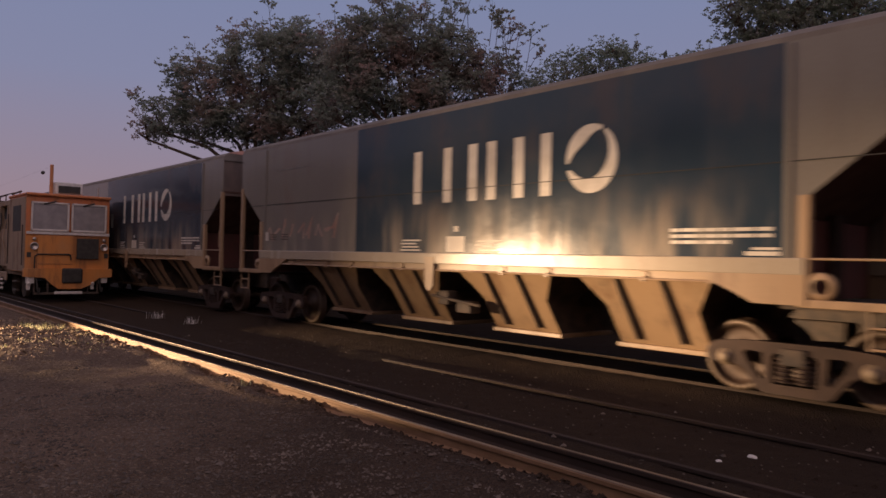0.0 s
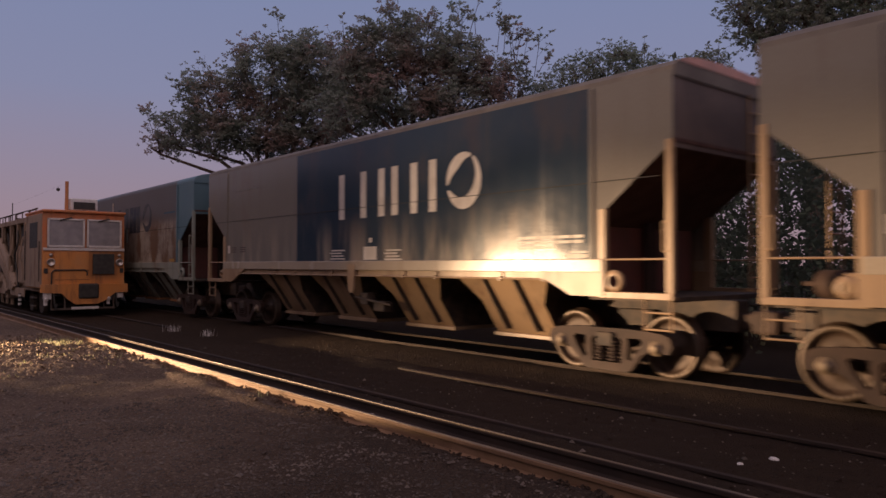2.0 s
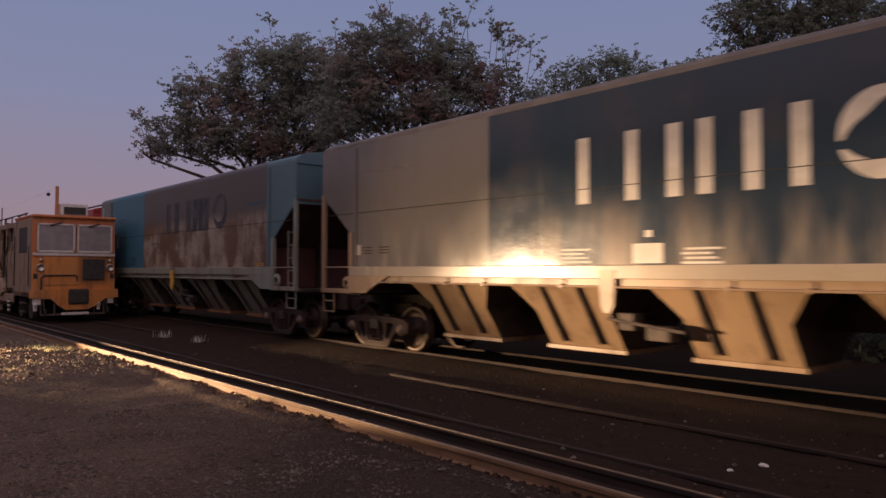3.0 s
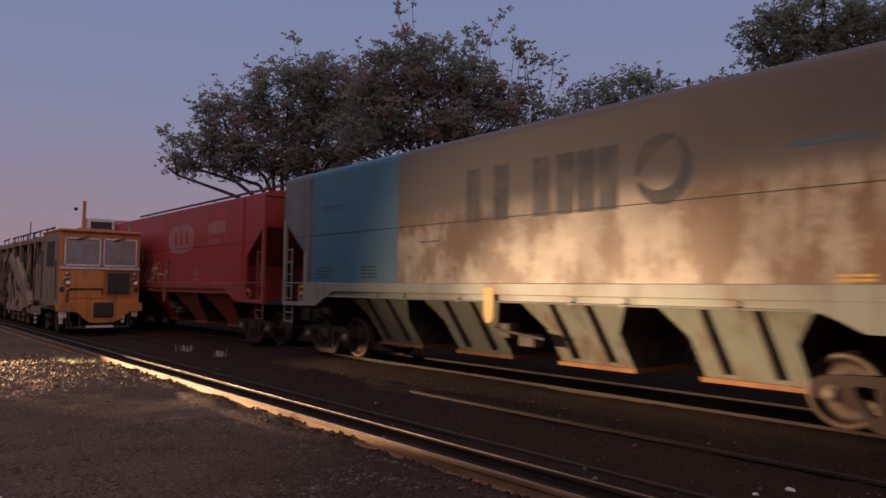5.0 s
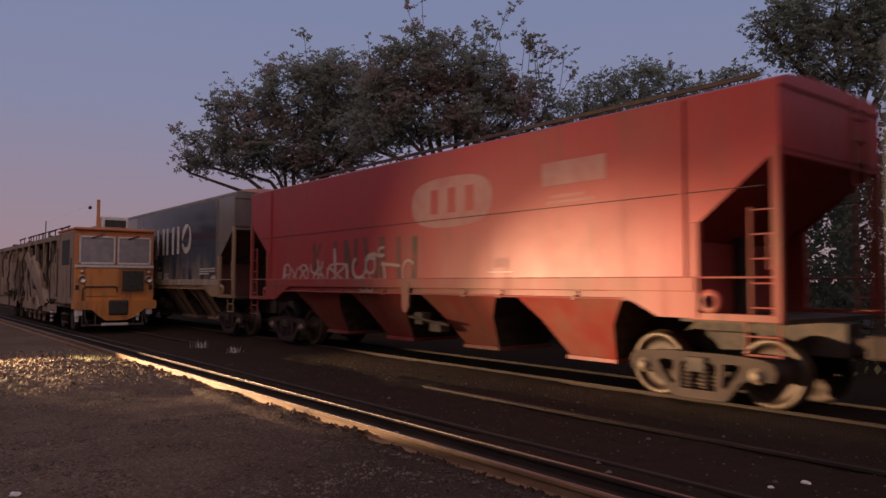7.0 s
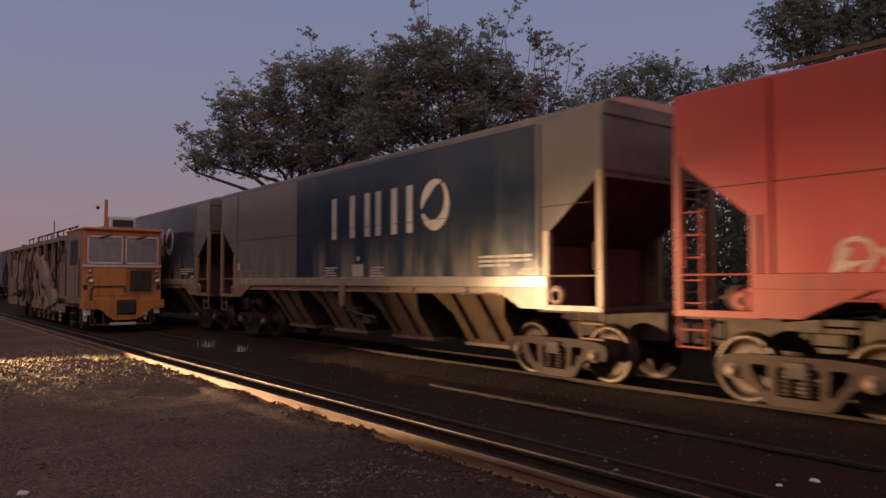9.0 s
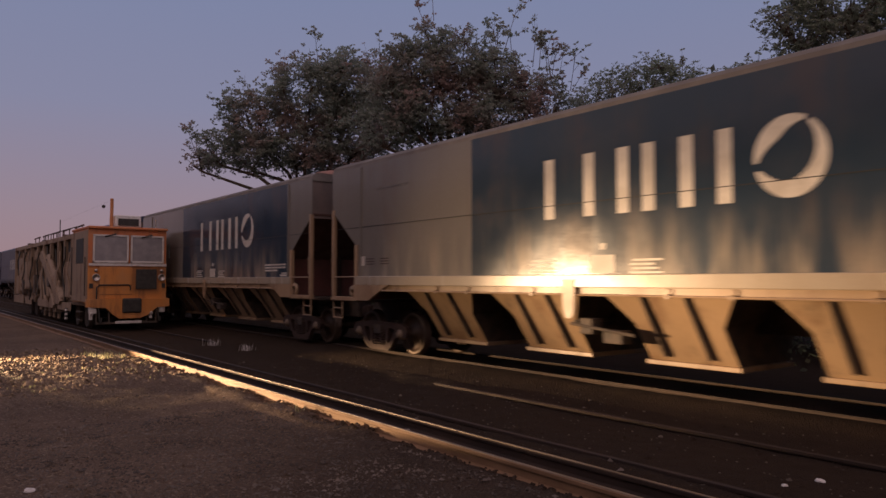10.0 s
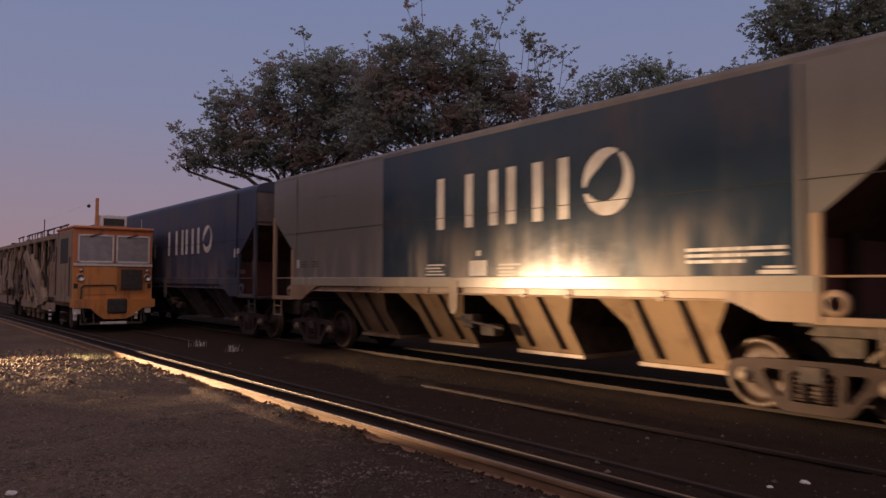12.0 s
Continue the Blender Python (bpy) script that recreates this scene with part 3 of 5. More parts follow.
        cp = box(B(), min(d * 7.5, d * 7.86), max(d * 7.5, d * 7.86), -0.10, 0.10, 0.70, 0.92, 0.03)
        box(cp, min(d * 7.74, d * 7.93), max(d * 7.74, d * 7.93), -0.18, 0.16, 0.66, 0.97, 0.04)
        part("coupler", cp, M_CAST, root, "heavy cast knuckle coupler")
        part("air_hose", bar(bar(B(), (d * 7.45, 0.35, 0.9), (d * 7.75, 0.4, 0.55), 0.03), (d * 7.75, 0.4, 0.55), (d * 7.93, 0.4, 0.6), 0.03), M_BLACK, root)
        lad = B()
        for yy in (0.55, 0.95):
            bar(lad, (d * 7.38, yy, 1.2), (d * 7.38, yy, 4.05), 0.018)
        for i in range(9):
            bar(lad, (d * 7.38, 0.55, 1.4 + 0.3 * i), (d * 7.38, 0.95, 1.4 + 0.3 * i), 0.012)
        part("end_ladder", lad, under, root)
        for s in (-1, 1):
            st = B()
            a, b = d * 6.92, d * 7.32
            for xx in (a, b):
                bar(st, (xx, s * (S - 0.02), 0.72), (xx, s * (S - 0.02), 1.15), 0.016)
            for zz in (0.74, 0.96):
                bar(st, (a, s * (S - 0.02), zz), (b, s * (S - 0.02), zz), 0.014)
            part("step_stirrup", st, under, root)
            hoop = B()
            hx = d * (HALF - 0.14)
            bar(hoop, (hx, s * (S + 0.01), 1.76), (hx, s * (S + 0.01), 2.14), 0.014)
            for zz in (1.76, 2.14):
                bar(hoop, (hx, s * (S + 0.01), zz), (d * (HALF - 0.04), s * (S + 0.01), zz), 0.014)
            part("grab_hoop", hoop, under, root)
    if style in ("red", "faded"):
        for d in (-1, 1):
            lad = B()
            bar(lad, (d * 6.98, -S + 0.02, 1.2), (d * 6.98, -S + 0.02, 2.5), 0.02)
            for i in range(5):
                bar(lad, (d * 6.98, -S + 0.02, 1.3 + 0.29 * i), (d * 7.32, -S + 0.02, 1.3 + 0.29 * i), 0.012)
            part("side_ladder", lad, under, root)
    # brake gear on the rear platform
    bm = lathe(B(), [(0, -0.16), (0.16, -0.16), (0.17, -0.1), (0.17, 0.22), (0.10, 0.26), (0.03, 0.27), (0.03, 0.5), (0, 0.5)], 18)
    part("brake_cylinder", bm, M_YELLOW if style == "faded" else M_CAST, root, "", pose(-6.75, -0.75, 1.36, 0, 0, 70), True)
    part("air_reservoir", lathe(B(), [(0, -0.4), (0.12, -0.37), (0.15, -0.3), (0.15, 0.3), (0.12, 0.37), (0, 0.4)], 18), M_CAST, root, "", pose(-6.6, 0.1, 1.35), True)
    part("valve_box", box(B(), -6.55, -6.36, -1.2, -0.95, 1.17, 1.50, 0.03), M_YELLOW if style == "faded" else under, root)
    part("hand_brake_wheel", lathe(B(), [(0.085, -0.03), (0.145, -0.03), (0.16, 0.0), (0.145, 0.03), (0.085, 0.03), (0.085, -0.03)], 20), under, root, "", pose(6.44, -1.40, 1.36), True)
    if style == "faded":
        bm = box(B(), -7.02, -6.94, -1.2, -1.1, 1.17, 1.62, 0.01)
        box(bm, -7.02, -6.70, -1.2, -1.1, 1.54, 1.62, 0.01)
        part("gear_bracket", bm, M_YELLOW, root, "yellow painted bracket")
    part("tie_loop", lathe(B(), [(0.06, -0.03), (0.12, -0.03), (0.135, 0.0), (0.12, 0.03), (0.06, 0.03), (0.06, -0.03)], 16), under, root, "", pose(-6.44, -1.40, 1.34), True)
    part("centre_sill", box(B(), -5.4, 5.4, -0.16, 0.16, 0.86, 1.20), M_DIRTSHADE, root)
    # four discharge hoppers
    for k in range(4):
        c = -3.93 + 2.62 * k if style == "red" else -3.53 + 2.54 * k
        w0, w1, d0, d1 = (1.18, 0.45, 1.36, 0.62) if style == "red" else (1.12, 0.70, 1.36, 0.60)
        z1, z0 = 1.50, 0.41
        wm, dm, zm = (0.715, 1.02, 0.98) if style == "red" else (0.70, 0.98, 0.96)
        rings = [[(c - w, -d, z), (c + w, -d, z), (c + w, d, z), (c - w, d, z)] for w, d, z in ((w1, d1, z0), (wm, dm, zm), (w0, d0, z1))]
        bm = B()
        vs = [[bm.verts.new(p) for p in ring] for ring in rings]
        for lo, hi in zip(vs, vs[1:]):
            for i in range(4):
                bm.faces.new((lo[i], lo[(i + 1) % 4], hi[(i + 1) % 4], hi[i]))
        bm.faces.new(vs[0])
        bm.faces.new(vs[2][::-1])
        chute = part("hopper_chute", bm, under, root, "sloping hopper chute")
        # end faces of the chute in darker steel, standing in for their shade
        for d in (-1, 1):
            bm = B()
            for (wa, da, za), (wb, db, zb) in (((w1, d1, z0), (wm, dm, zm)), ((wm, dm, zm), (w0, d0, z1))):
                hexa(bm, [(c + d * wa, -da + 0.01, za), (c + d * wa, da - 0.01, za), (c + d * (wa + 0.004), da - 0.01, za), (c + d * (wa + 0.004), -da + 0.01, za)], [(c + d * wb, -db + 0.01, zb), (c + d * wb, db - 0.01, zb), (c + d * (wb + 0.004), db - 0.01, zb), (c + d * (wb + 0.004), -db + 0.01, zb)])
            part("chute_end", bm, M_DIRTSHADE, chute, "end plate with its shade put into a darker colour")
        part("outlet_frame", box(B(), c - w1 - 0.05, c + w1 + 0.05, -d1 - 0.06, d1 + 0.06, 0.36, 0.43, 0.01), M_RUSTORANGE if style == "faded" else under, chute)
        for s in (-1, 1):
            for f in () if style == "red" else (-0.36, 0.34):
                xa, xb = c + f, c + f
                part("chute_rib", hexa(B(), [(xb - 0.02, s * (d1 + 0.05), z0 + 0.10), (xb + 0.02, s * (d1 + 0.05), z0 + 0.10), (xb + 0.02, s * (d1 + 0.14), z0 + 0.08), (xb - 0.02, s * (d1 + 0.14), z0 + 0.08)], [(xa - 0.02, s * (d0 - 0.01), z1), (xa + 0.02, s * (d0 - 0.01), z1), (xa + 0.02, s * (d0 + 0.055), z1), (xa - 0.02, s * (d0 + 0.055), z1)]), M_DIRTSHADE, chute, "dark stiffening rib")
    # hanging bracket with its valve gear
    part("hanging_bracket", plate(B(), [(-0.12, 1.60), (0.14, 1.60), (0.12, 1.12), (0.06, 1.02), (-0.04, 1.02), (-0.09, 1.12)], -S - 0.06, -S - 0.02), M_YELLOW if style == "faded" else under, root)
    gear = bar(B(), (-0.1, -1.30, 0.93), (1.0, -1.20, 0.80), 0.025)
    box(gear, 0.05, 0.30, -1.28, -1.05, 0.78, 1.02, 0.02)
    box(gear, 0.45, 0.80, -1.22, -1.0, 0.66, 0.86, 0.02)
    bar(gear, (-0.2, -1.1, 0.95), (-0.2, 1.1, 0.95), 0.03)
    part("brake_valve_gear", gear, M_DIRTSHADE, root)
    wheels = build_bogie(root, 6.0) + build_bogie(root, -6.0)
    near = sides[0]
    if style == "blue":
        strokes(near, -0.52, 2.53, 0.97, 1.0, 0.20, M_WHITE, (0.0, 0.80, 1.42, 1.85, 2.44, 2.98))
        rule(near, 0.39, 0.84, 1.69, 1.95, M_WHITE, "white_plate")
        rule(near, 0.58, 0.68, 2.03, 2.12, M_WHITE)
        for i in range(4):
            rule(near, -0.86 + 0.05 * (i % 2), -0.30 - 0.06 * (i % 3), 1.70 + 0.058 * i, 1.728 + 0.058 * i, M_WHITE)
            rule(near, 1.11 + 0.05 * (i % 2), 1.65 - 0.07 * (i % 3), 1.68 + 0.058 * i, 1.708 + 0.058 * i, M_WHITE)
        for z0, last in ((1.975, 5.96), (1.90, 5.96), (1.825, 5.47)):
            x0, k = 4.64, 0
            while x0 < last - 0.05:
                x1 = min(last, x0 + 0.12 + 0.07 * ((k * 5) % 3))
                rule(near, x0, x1, z0, z0 + 0.042, M_WHITE)
                x0, k = x1 + 0.028, k + 1
        rule(near, 5.68, 5.99, 1.755, 1.785, M_WHITE)
        rule(near, 5.60, 6.00, 1.69, 1.738, M_WHITE)
        rule(near, -6.12, -5.93, 1.90, 2.10, M_WHITE, "white_plate")
        for i in range(3):
            rule(near, -5.85, -5.55, 1.92 + 0.055 * i, 1.94 + 0.055 * i, M_CAST)
            rule(near, -5.3, -5.0, 1.92 + 0.055 * i, 1.94 + 0.055 * i, M_CAST)
        rule(near, -5.5, -4.3, 3.50, 3.54, M_FAINT)
    if style == "faded":
        strokes(near, -0.62, 2.70, 0.95, 1.0, 0.34, M_LETTERDARK, (0.0, 0.69, 1.57, 2.06, 2.45, 2.84))
        rule(near, -5.6, -4.6, 3.32, 3.37, M_TEALDARK)
        rule(near, -5.5, -4.75, 3.25, 3.28, M_TEALDARK)
        for i in range(4):
            rule(near, -5.75, -5.1, 1.78 + 0.07 * i, 1.80 + 0.07 * i, M_CAST)
            rule(near, -3.9, -3.35, 1.78 + 0.07 * i, 1.80 + 0.07 * i, M_CAST)
        rule(near, -1.95, -1.35, 2.42, 2.44, M_LETTERDARK)
        rule(near, 4.9, 5.85, 3.22, 3.27, M_TEALDARK)
        rule(near, 5.42, 5.8, 1.70, 1.73, M_YELLOW)
        rule(near, 5.42, 5.8, 1.75, 1.78, M_YELLOW)
    if style == "red":
        bm = B()
        ell = [(1.3 + 1.15 * math.copysign(abs(math.cos(a)) ** 0.7, math.cos(a)), 3.05 + 0.46 * math.copysign(abs(math.sin(a)) ** 0.7, math.sin(a))) for a in [2 * math.pi * k / 28 for k in range(28)]]
        part("faded_oval_mark", plate(bm, ell, -S - 0.002, -S + 0.001), M_OVAL, near, "faded pale oval mark")
        for x in (0.75, 1.25, 1.75):
            rule(near, x, x + 0.22, 2.85, 3.30, M_RED)
        rule(near, 3.6, 4.85, 3.08, 3.44, M_OVAL)
        rule(near, 2.5, 2.85, 1.84, 2.0, M_OVAL, "pale_plate")
        rule(near, 2.35, 2.95, 1.76, 1.775, M_WHITE)
        rule(near, 3.7, 4.65, 2.80, 2.84, M_OVAL)
        rule(near, 3.75, 4.5, 2.88, 2.93, M_PINK)
        scrawl(near)
    if style == "navy":
        strokes(near, 0.1, 2.45, 0.85, 0.95, 0.19, M_WHITE, (0.0, 0.80, 1.42, 1.85, 2.44, 2.98))
        rule(near, 5.9, 6.25, 2.25, 2.50, M_WHITE, "white_plate")
        rule(near, 5.4, 6.7, 1.78, 1.90, M_CAST)
    return root, wheels


def ribbon(pts, w, lift):
    """A painted band along a line of points, its layers never in one plane where it crosses itself."""
    bm, rows = B(), []
    for i, p in enumerate(pts):
        a, b = Vector(pts[max(0, i - 1)]), Vector(pts[min(len(pts) - 1, i + 1)])
        d = (b - a).normalized() if (b - a).length > 1e-5 else Vector((1, 0))
        n = Vector((-d.y, d.x)) * w / 2
        y = -SIDE - lift - 0.0002 * i
        rows.append([bm.verts.new(q) for q in ((p[0] - n.x, y, p[1] - n.y), (p[0] + n.x, y, p[1] + n.y), (p[0] + n.x, y + 0.003, p[1] + n.y), (p[0] - n.x, y + 0.003, p[1] - n.y))])
    for a, b in zip(rows, rows[1:]):
        for k in range(4):
            bm.faces.new((a[k], b[k], b[(k + 1) % 4], a[(k + 1) % 4]))
    bm.faces.new(rows[0])
    bm.faces.new(rows[-1][::-1])
    return bm


def scrawl(parent):
    """Sprayed graffiti as bent pale and dark bands on the red side."""
    r = random.Random(4)

    def band(pts, w, material, lift=0.004):
        part("sprayed_line", ribbon(pts, w, lift), material, parent)

    def ring_of(cx, cz, rx, rz, a0=0, a1=360, w=0.055):
        band([(cx + rx * math.cos(radians(a)), cz + rz * math.sin(radians(a))) for a in np.linspace(a0, a1, 22)], w, M_CHALK, 0.008)

    def lines(w, *pts):
        band(list(pts), w, M_CHALK, 0.008)

    # loops and crossed strokes, low along the rear half
    ring_of(-5.14, 1.86, 0.18, 0.17, -60, 250)
    lines(0.10, (-5.38, 1.60), (-5.30, 1.80), (-5.22, 1.94))
    lines(0.06, (-5.34, 1.78), (-5.16, 1.76), (-4.98, 1.80), (-5.12, 1.57))
    lines(0.06, (-4.90, 1.92), (-4.74, 1.78), (-4.62, 1.62))
    lines(0.06, (-4.84, 1.70), (-4.70, 1.76), (-4.54, 1.95))
    ring_of(-4.26, 1.80, 0.24, 0.20, -130, 150)
    lines(0.05, (-4.48, 1.96), (-4.28, 1.80), (-4.10, 1.63))
    lines(0.05, (-4.50, 1.64), (-4.28, 1.82), (-4.06, 1.94))
    ring_of(-3.72, 1.97, 0.20, 0.17, 165, 330)
    lines(0.08, (-3.57, 2.12), (-3.54, 1.98), (-3.50, 1.86))
    lines(0.06, (-3.33, 2.07), (-3.36, 1.95), (-3.46, 1.88), (-3.60, 1.90))
    ring_of(-3.62, 1.68, 0.14, 0.11)
    ring_of(-3.42, 1.66, 0.13, 0.12)
    ring_of(-3.52, 1.84, 0.10, 0.08)
    lines(0.05, (-3.06, 1.93), (-2.9, 1.99), (-2.6, 2.0), (-2.26, 1.98))
    lines(0.10, (-2.27, 1.98), (-2.25, 1.76), (-2.24, 1.55))
    lines(0.06, (-3.08, 1.92), (-3.12, 1.72), (-3.10, 1.53))
    lines(0.05, (-3.14, 1.52), (-2.80, 1.545), (-2.22, 1.54))
    lines(0.06, (-3.05, 1.93), (-2.70, 1.77), (-2.28, 1.57))
    lines(0.05, (-3.06, 1.56), (-2.70, 1.76), (-2.30, 1.96))
    lines(0.11, (-2.80, 2.35), (-2.77, 2.10), (-2.75, 1.56))
    ring_of(-1.76, 1.90, 0.25, 0.22, 115, 310, 0.08)
    lines(0.06, (-1.60, 1.73), (-1.50, 1.84), (-1.46, 2.0), (-1.50, 2.08))
    ring_of(-1.30, 1.94, 0.18, 0.16)
    ring_of(-1.30, 2.05, 0.17, 0.12, 0, 180)
    ring_of(-1.58, 1.53, 0.14, 0.14)
    ring_of(-1.32, 1.53, 0.13, 0.14)
    ring_of(-1.45, 1.72, 0.11, 0.09)
    lines(0.06, (-1.38, 2.11), (-1.20, 2.19), (-1.02, 2.14), (-0.85, 2.12))
    ring_of(-0.86, 2.22, 0.14, 0.08, 60, 300)
    lines(0.07, (-0.84, 2.02), (-0.78, 1.80), (-0.74, 1.54))
    lines(0.06, (-0.90, 1.96), (-0.60, 1.95), (-0.24, 1.92))
    ring_of(0.05, 1.80, 0.20, 0.22, 40, 320)
    # older dark strokes under them
    for x0, z0, x1, z1, w in ((-3.76, 2.50, -3.68, 1.80, 0.14), (-3.42, 2.48, -3.62, 2.18, 0.10), (-2.77, 2.52, -2.75, 1.52, 0.15), (-2.31, 2.52, -2.27, 1.52, 0.17), (-2.26, 2.40, -1.92, 1.52, 0.15), (-1.90, 2.52, -1.90, 1.95, 0.15), (-1.53, 2.53, -1.48, 1.85, 0.15), (-1.10, 2.20, -1.09, 1.52, 0.15), (-0.90, 2.52, -0.86, 1.70, 0.20), (-0.30, 2.50, -0.26, 1.55, 0.16), (0.25, 2.48, 0.22, 1.60, 0.16)):
        mid = ((x0 + x1) / 2 + r.uniform(-0.03, 0.03), (z0 + z1) / 2)
        band([(x0, z0), mid, (x1, z1)], w, M_SPRAY)


M_CHALK = plain("chalky_sprayed_paint", (0.50, 0.38, 0.31), (0.40, 0.28, 0.22), 3, 0.9, 0, 0.1)
M_SPRAY = plain("dark_green_spray", (0.07, 0.05, 0.03), (0.22, 0.05, 0.035), 2.5, 0.6)

TRAIN = []
blue_root, blue_wheels = build_wagon("hopper_wagon", "grey and dark blue hopper wagon with dusty tan underframe", M_BLUE, M_TAN, "blue")
faded = build_wagon("hopper_wagon", "faded beige and light blue hopper wagon with rust stains", M_FADED, M_GREEN, "faded")
red = build_wagon("hopper_wagon", "red hopper wagon with sprayed graffiti", M_RED, M_REDUNDER, "red")
navy = build_wagon("hopper_wagon", "navy blue hopper wagon in deep dusk shade", M_NAVY, M_DARKUNDER, "navy")


def wheels_of(root):
    return [c for b in root.children if b.name.startswith("bogie") for c in b.children if c.name.startswith("wheelset")]


PITCH, FIRST = 15.84, -9.57
for k, kind in ((-1, "blue"), (0, "first"), (1, "blue"), (2, "faded"), (3, "red"), (4, "blue"), (5, "blue"), (6, "navy"), (7, "dark"), (8, "dark"), (9, "dark")):
    if kind == "first":
        wagon = blue_root
    elif kind == "blue":
        wagon = copy_thing(blue_root, pose(FIRST - k * PITCH, TRACK_Y, 0.14))
    elif kind == "dark":
        # rear wagons take the navy paint, standing in for the darkness there
        wagon = copy_thing(navy[0], pose(FIRST - k * PITCH, TRACK_Y, 0.14))
    else:
        wagon = {"faded": faded, "red": red, "navy": navy}[kind][0]
    TRAIN.append((wagon, FIRST - k * PITCH - (0.07 if k == 4 else 0)))


def old_tags(parent):
    """Faded red spray marks on the grey tail of the first wagon."""
    r = random.Random(9)
    for k in range(9):
        x = -6.0 + 0.36 * k
        pts = [(x, 2.05 + r.uniform(-0.1, 0.1)), (x + r.uniform(0.05, 0.3), 2.30 + r.uniform(-0.15, 0.2)), (x + r.uniform(-0.1, 0.35), 2.0 + r.uniform(-0.1, 0.3))]
        part("sprayed_line", ribbon(pts, 0.06, 0.003), M_REDSPRAY, parent)


M_REDSPRAY = plain("faded_red_spray", (0.33, 0.17, 0.12), (0.36, 0.27, 0.22), 3, 0.6)
old_tags([c for c in blue_root.children if c.name.startswith("side_sheet")][0])


# ---- the parked track machine ----
def build_machine():
    root = thing("track_machine", pose(-26, 6.5, 0), "parked orange track maintenance machine, dusty along its flank", "rail vehicle")
    W = 1.25
    cab = part("cab", hexa(B(), [(0, -W, 0.98), (0, W, 0.98), (-2.6, W, 0.98), (-2.6, -W, 0.98)], [(-0.06, -W, 3.45), (-0.06, W, 3.45), (-2.6, W, 3.45), (-2.6, -W, 3.45)]), M_ORANGE, root, "orange driver's cab")
    part("cab_roof", box(B(), -2.7, 0.06, -W - 0.03, W + 0.03, 3.44, 3.53, 0.03), M_ORANGE, root)
    for y0, y1 in ((-1.08, -0.06), (0.10, 1.10)):
        win = part("windscreen", box(B(), -0.02, 0.02, y0, y1, 2.36, 3.20, 0.015), M_GLASS, cab, "dull dusty windscreen pane")
        fr = B()
        for a, b, c, d in ((y0 - 0.05, y1 + 0.05, 2.30, 2.37), (y0 - 0.05, y1 + 0.05, 3.19, 3.25), (y0 - 0.05, y0 + 0.01, 2.30, 3.25), (y1 - 0.01, y1 + 0.05, 2.30, 3.25)):
            box(fr, -0.01, 0.045, a, b, c, d, 0.012)
        part("window_frame", fr, M_GLASSFRAME, win, "pale window surround")
        part("wiper", bar(B(), (0.05, (y0 + y1) / 2 - 0.2, 3.18), (0.05, (y0 + y1) / 2 + 0.15, 3.28), 0.025), M_BLACK, win)
    part("cab_side_panel", box(B(), -2.6, -0.12, -W - 0.02, -W + 0.01, 1.0, 3.4, 0.008), M_MUD, cab, "dusty brown cab side")
    part("cab_side_window", box(B(), -1.9, -0.7, -W - 0.03, -W, 2.3, 3.15, 0.01), M_BLACK, cab)
    part("waist_trim", box(B(), 0.0, 0.03, -W, W, 2.20, 2.29, 0.008), M_GLASSFRAME, cab)
    part("front_panel", box(B(), 0.0, 0.035, -0.92, 0.12, 1.58, 2.17, 0.01), M_ORANGE, cab)
    part("front_panel", box(B(), 0.0, 0.03, -0.95, 0.20, 1.10, 1.54, 0.01), M_ORANGE, cab)
    part("radiator_grille", box(B(), 0.0, 0.04, 0.24, 0.92, 1.42, 2.10, 0.01), M_BLACK, cab, "sooty black grille")
    for y in (-1.02, 1.08):
        lamp = part("headlight", lathe(B(), [(0, -0.02), (0.09, -0.02), (0.12, 0.03), (0.125, 0.07), (0.10, 0.07), (0.085, 0.02), (0, 0.01)], 18), M_BRIGHT, cab, "round unlit headlight", pose(0.0, y, 1.82, 0, 0, -90), True)
        part("marker_lamp", lathe(B(), [(0, 0), (0.05, 0), (0.06, 0.05), (0, 0.07)], 12), M_BRIGHT, cab, "", pose(0.0, y, 2.05, 0, 0, -90), True)
    buf = plate(B(), [(-1.32, 1.10), (1.32, 1.10), (1.32, 0.82), (0.92, 0.80), (0.62, 0.55), (0.36, 0.44), (-0.30, 0.44), (-0.5, 0.58), (-0.72, 0.80), (-1.32, 0.84)], -0.10, 0.10)
    bmesh.ops.rotate(buf, verts=buf.verts, cent=(0, 0, 0), matrix=Matrix.Rotation(radians(90), 3, "Z"))
    part("bumper_plate", buf, M_ORANGE, root, "orange bumper plate", pose(0.06, 0, 0))
    part("coupler_pocket", box(B(), 0.10, 0.22, -0.22, 0.40, 0.62, 1.12, 0.055), M_BLACK, root)
    bm = box(B(), 0.0, 0.1, -1.02, 0.95, 0.26, 0.33, 0.01)
    for y in (-1.0, -0.6, 0.6, 0.9):
        bar(bm, (0.05, y, 0.3), (0.02, y, 0.85), 0.03)
    part("rail_guard", bm, M_DIRTSHADE, root, "grimy rail guard bar")
    part("guard_plate", box(B(), 0.10, 0.13, -0.42, 0.42, 0.27, 0.36, 0.01), M_GLASSFRAME, root, "pale plate on the rail guard")
    hose = B()
    for a, b in (((0.05, -1.0, 1.06), (0.06, -1.0, 1.48)), ((0.06, -1.0, 1.48), (0.06, -0.92, 1.56)), ((0.06, -0.92, 1.56), (0.06, 0.0, 1.57)), ((0.06, 0.0, 1.57), (0.06, 0.06, 1.50)), ((0.06, 0.06, 1.50), (0.06, 0.06, 1.38))):
        bar(hose, a, b, 0.022)
    part("front_handrail", hose, M_BLACK, cab, "dark bent handrail on the front")
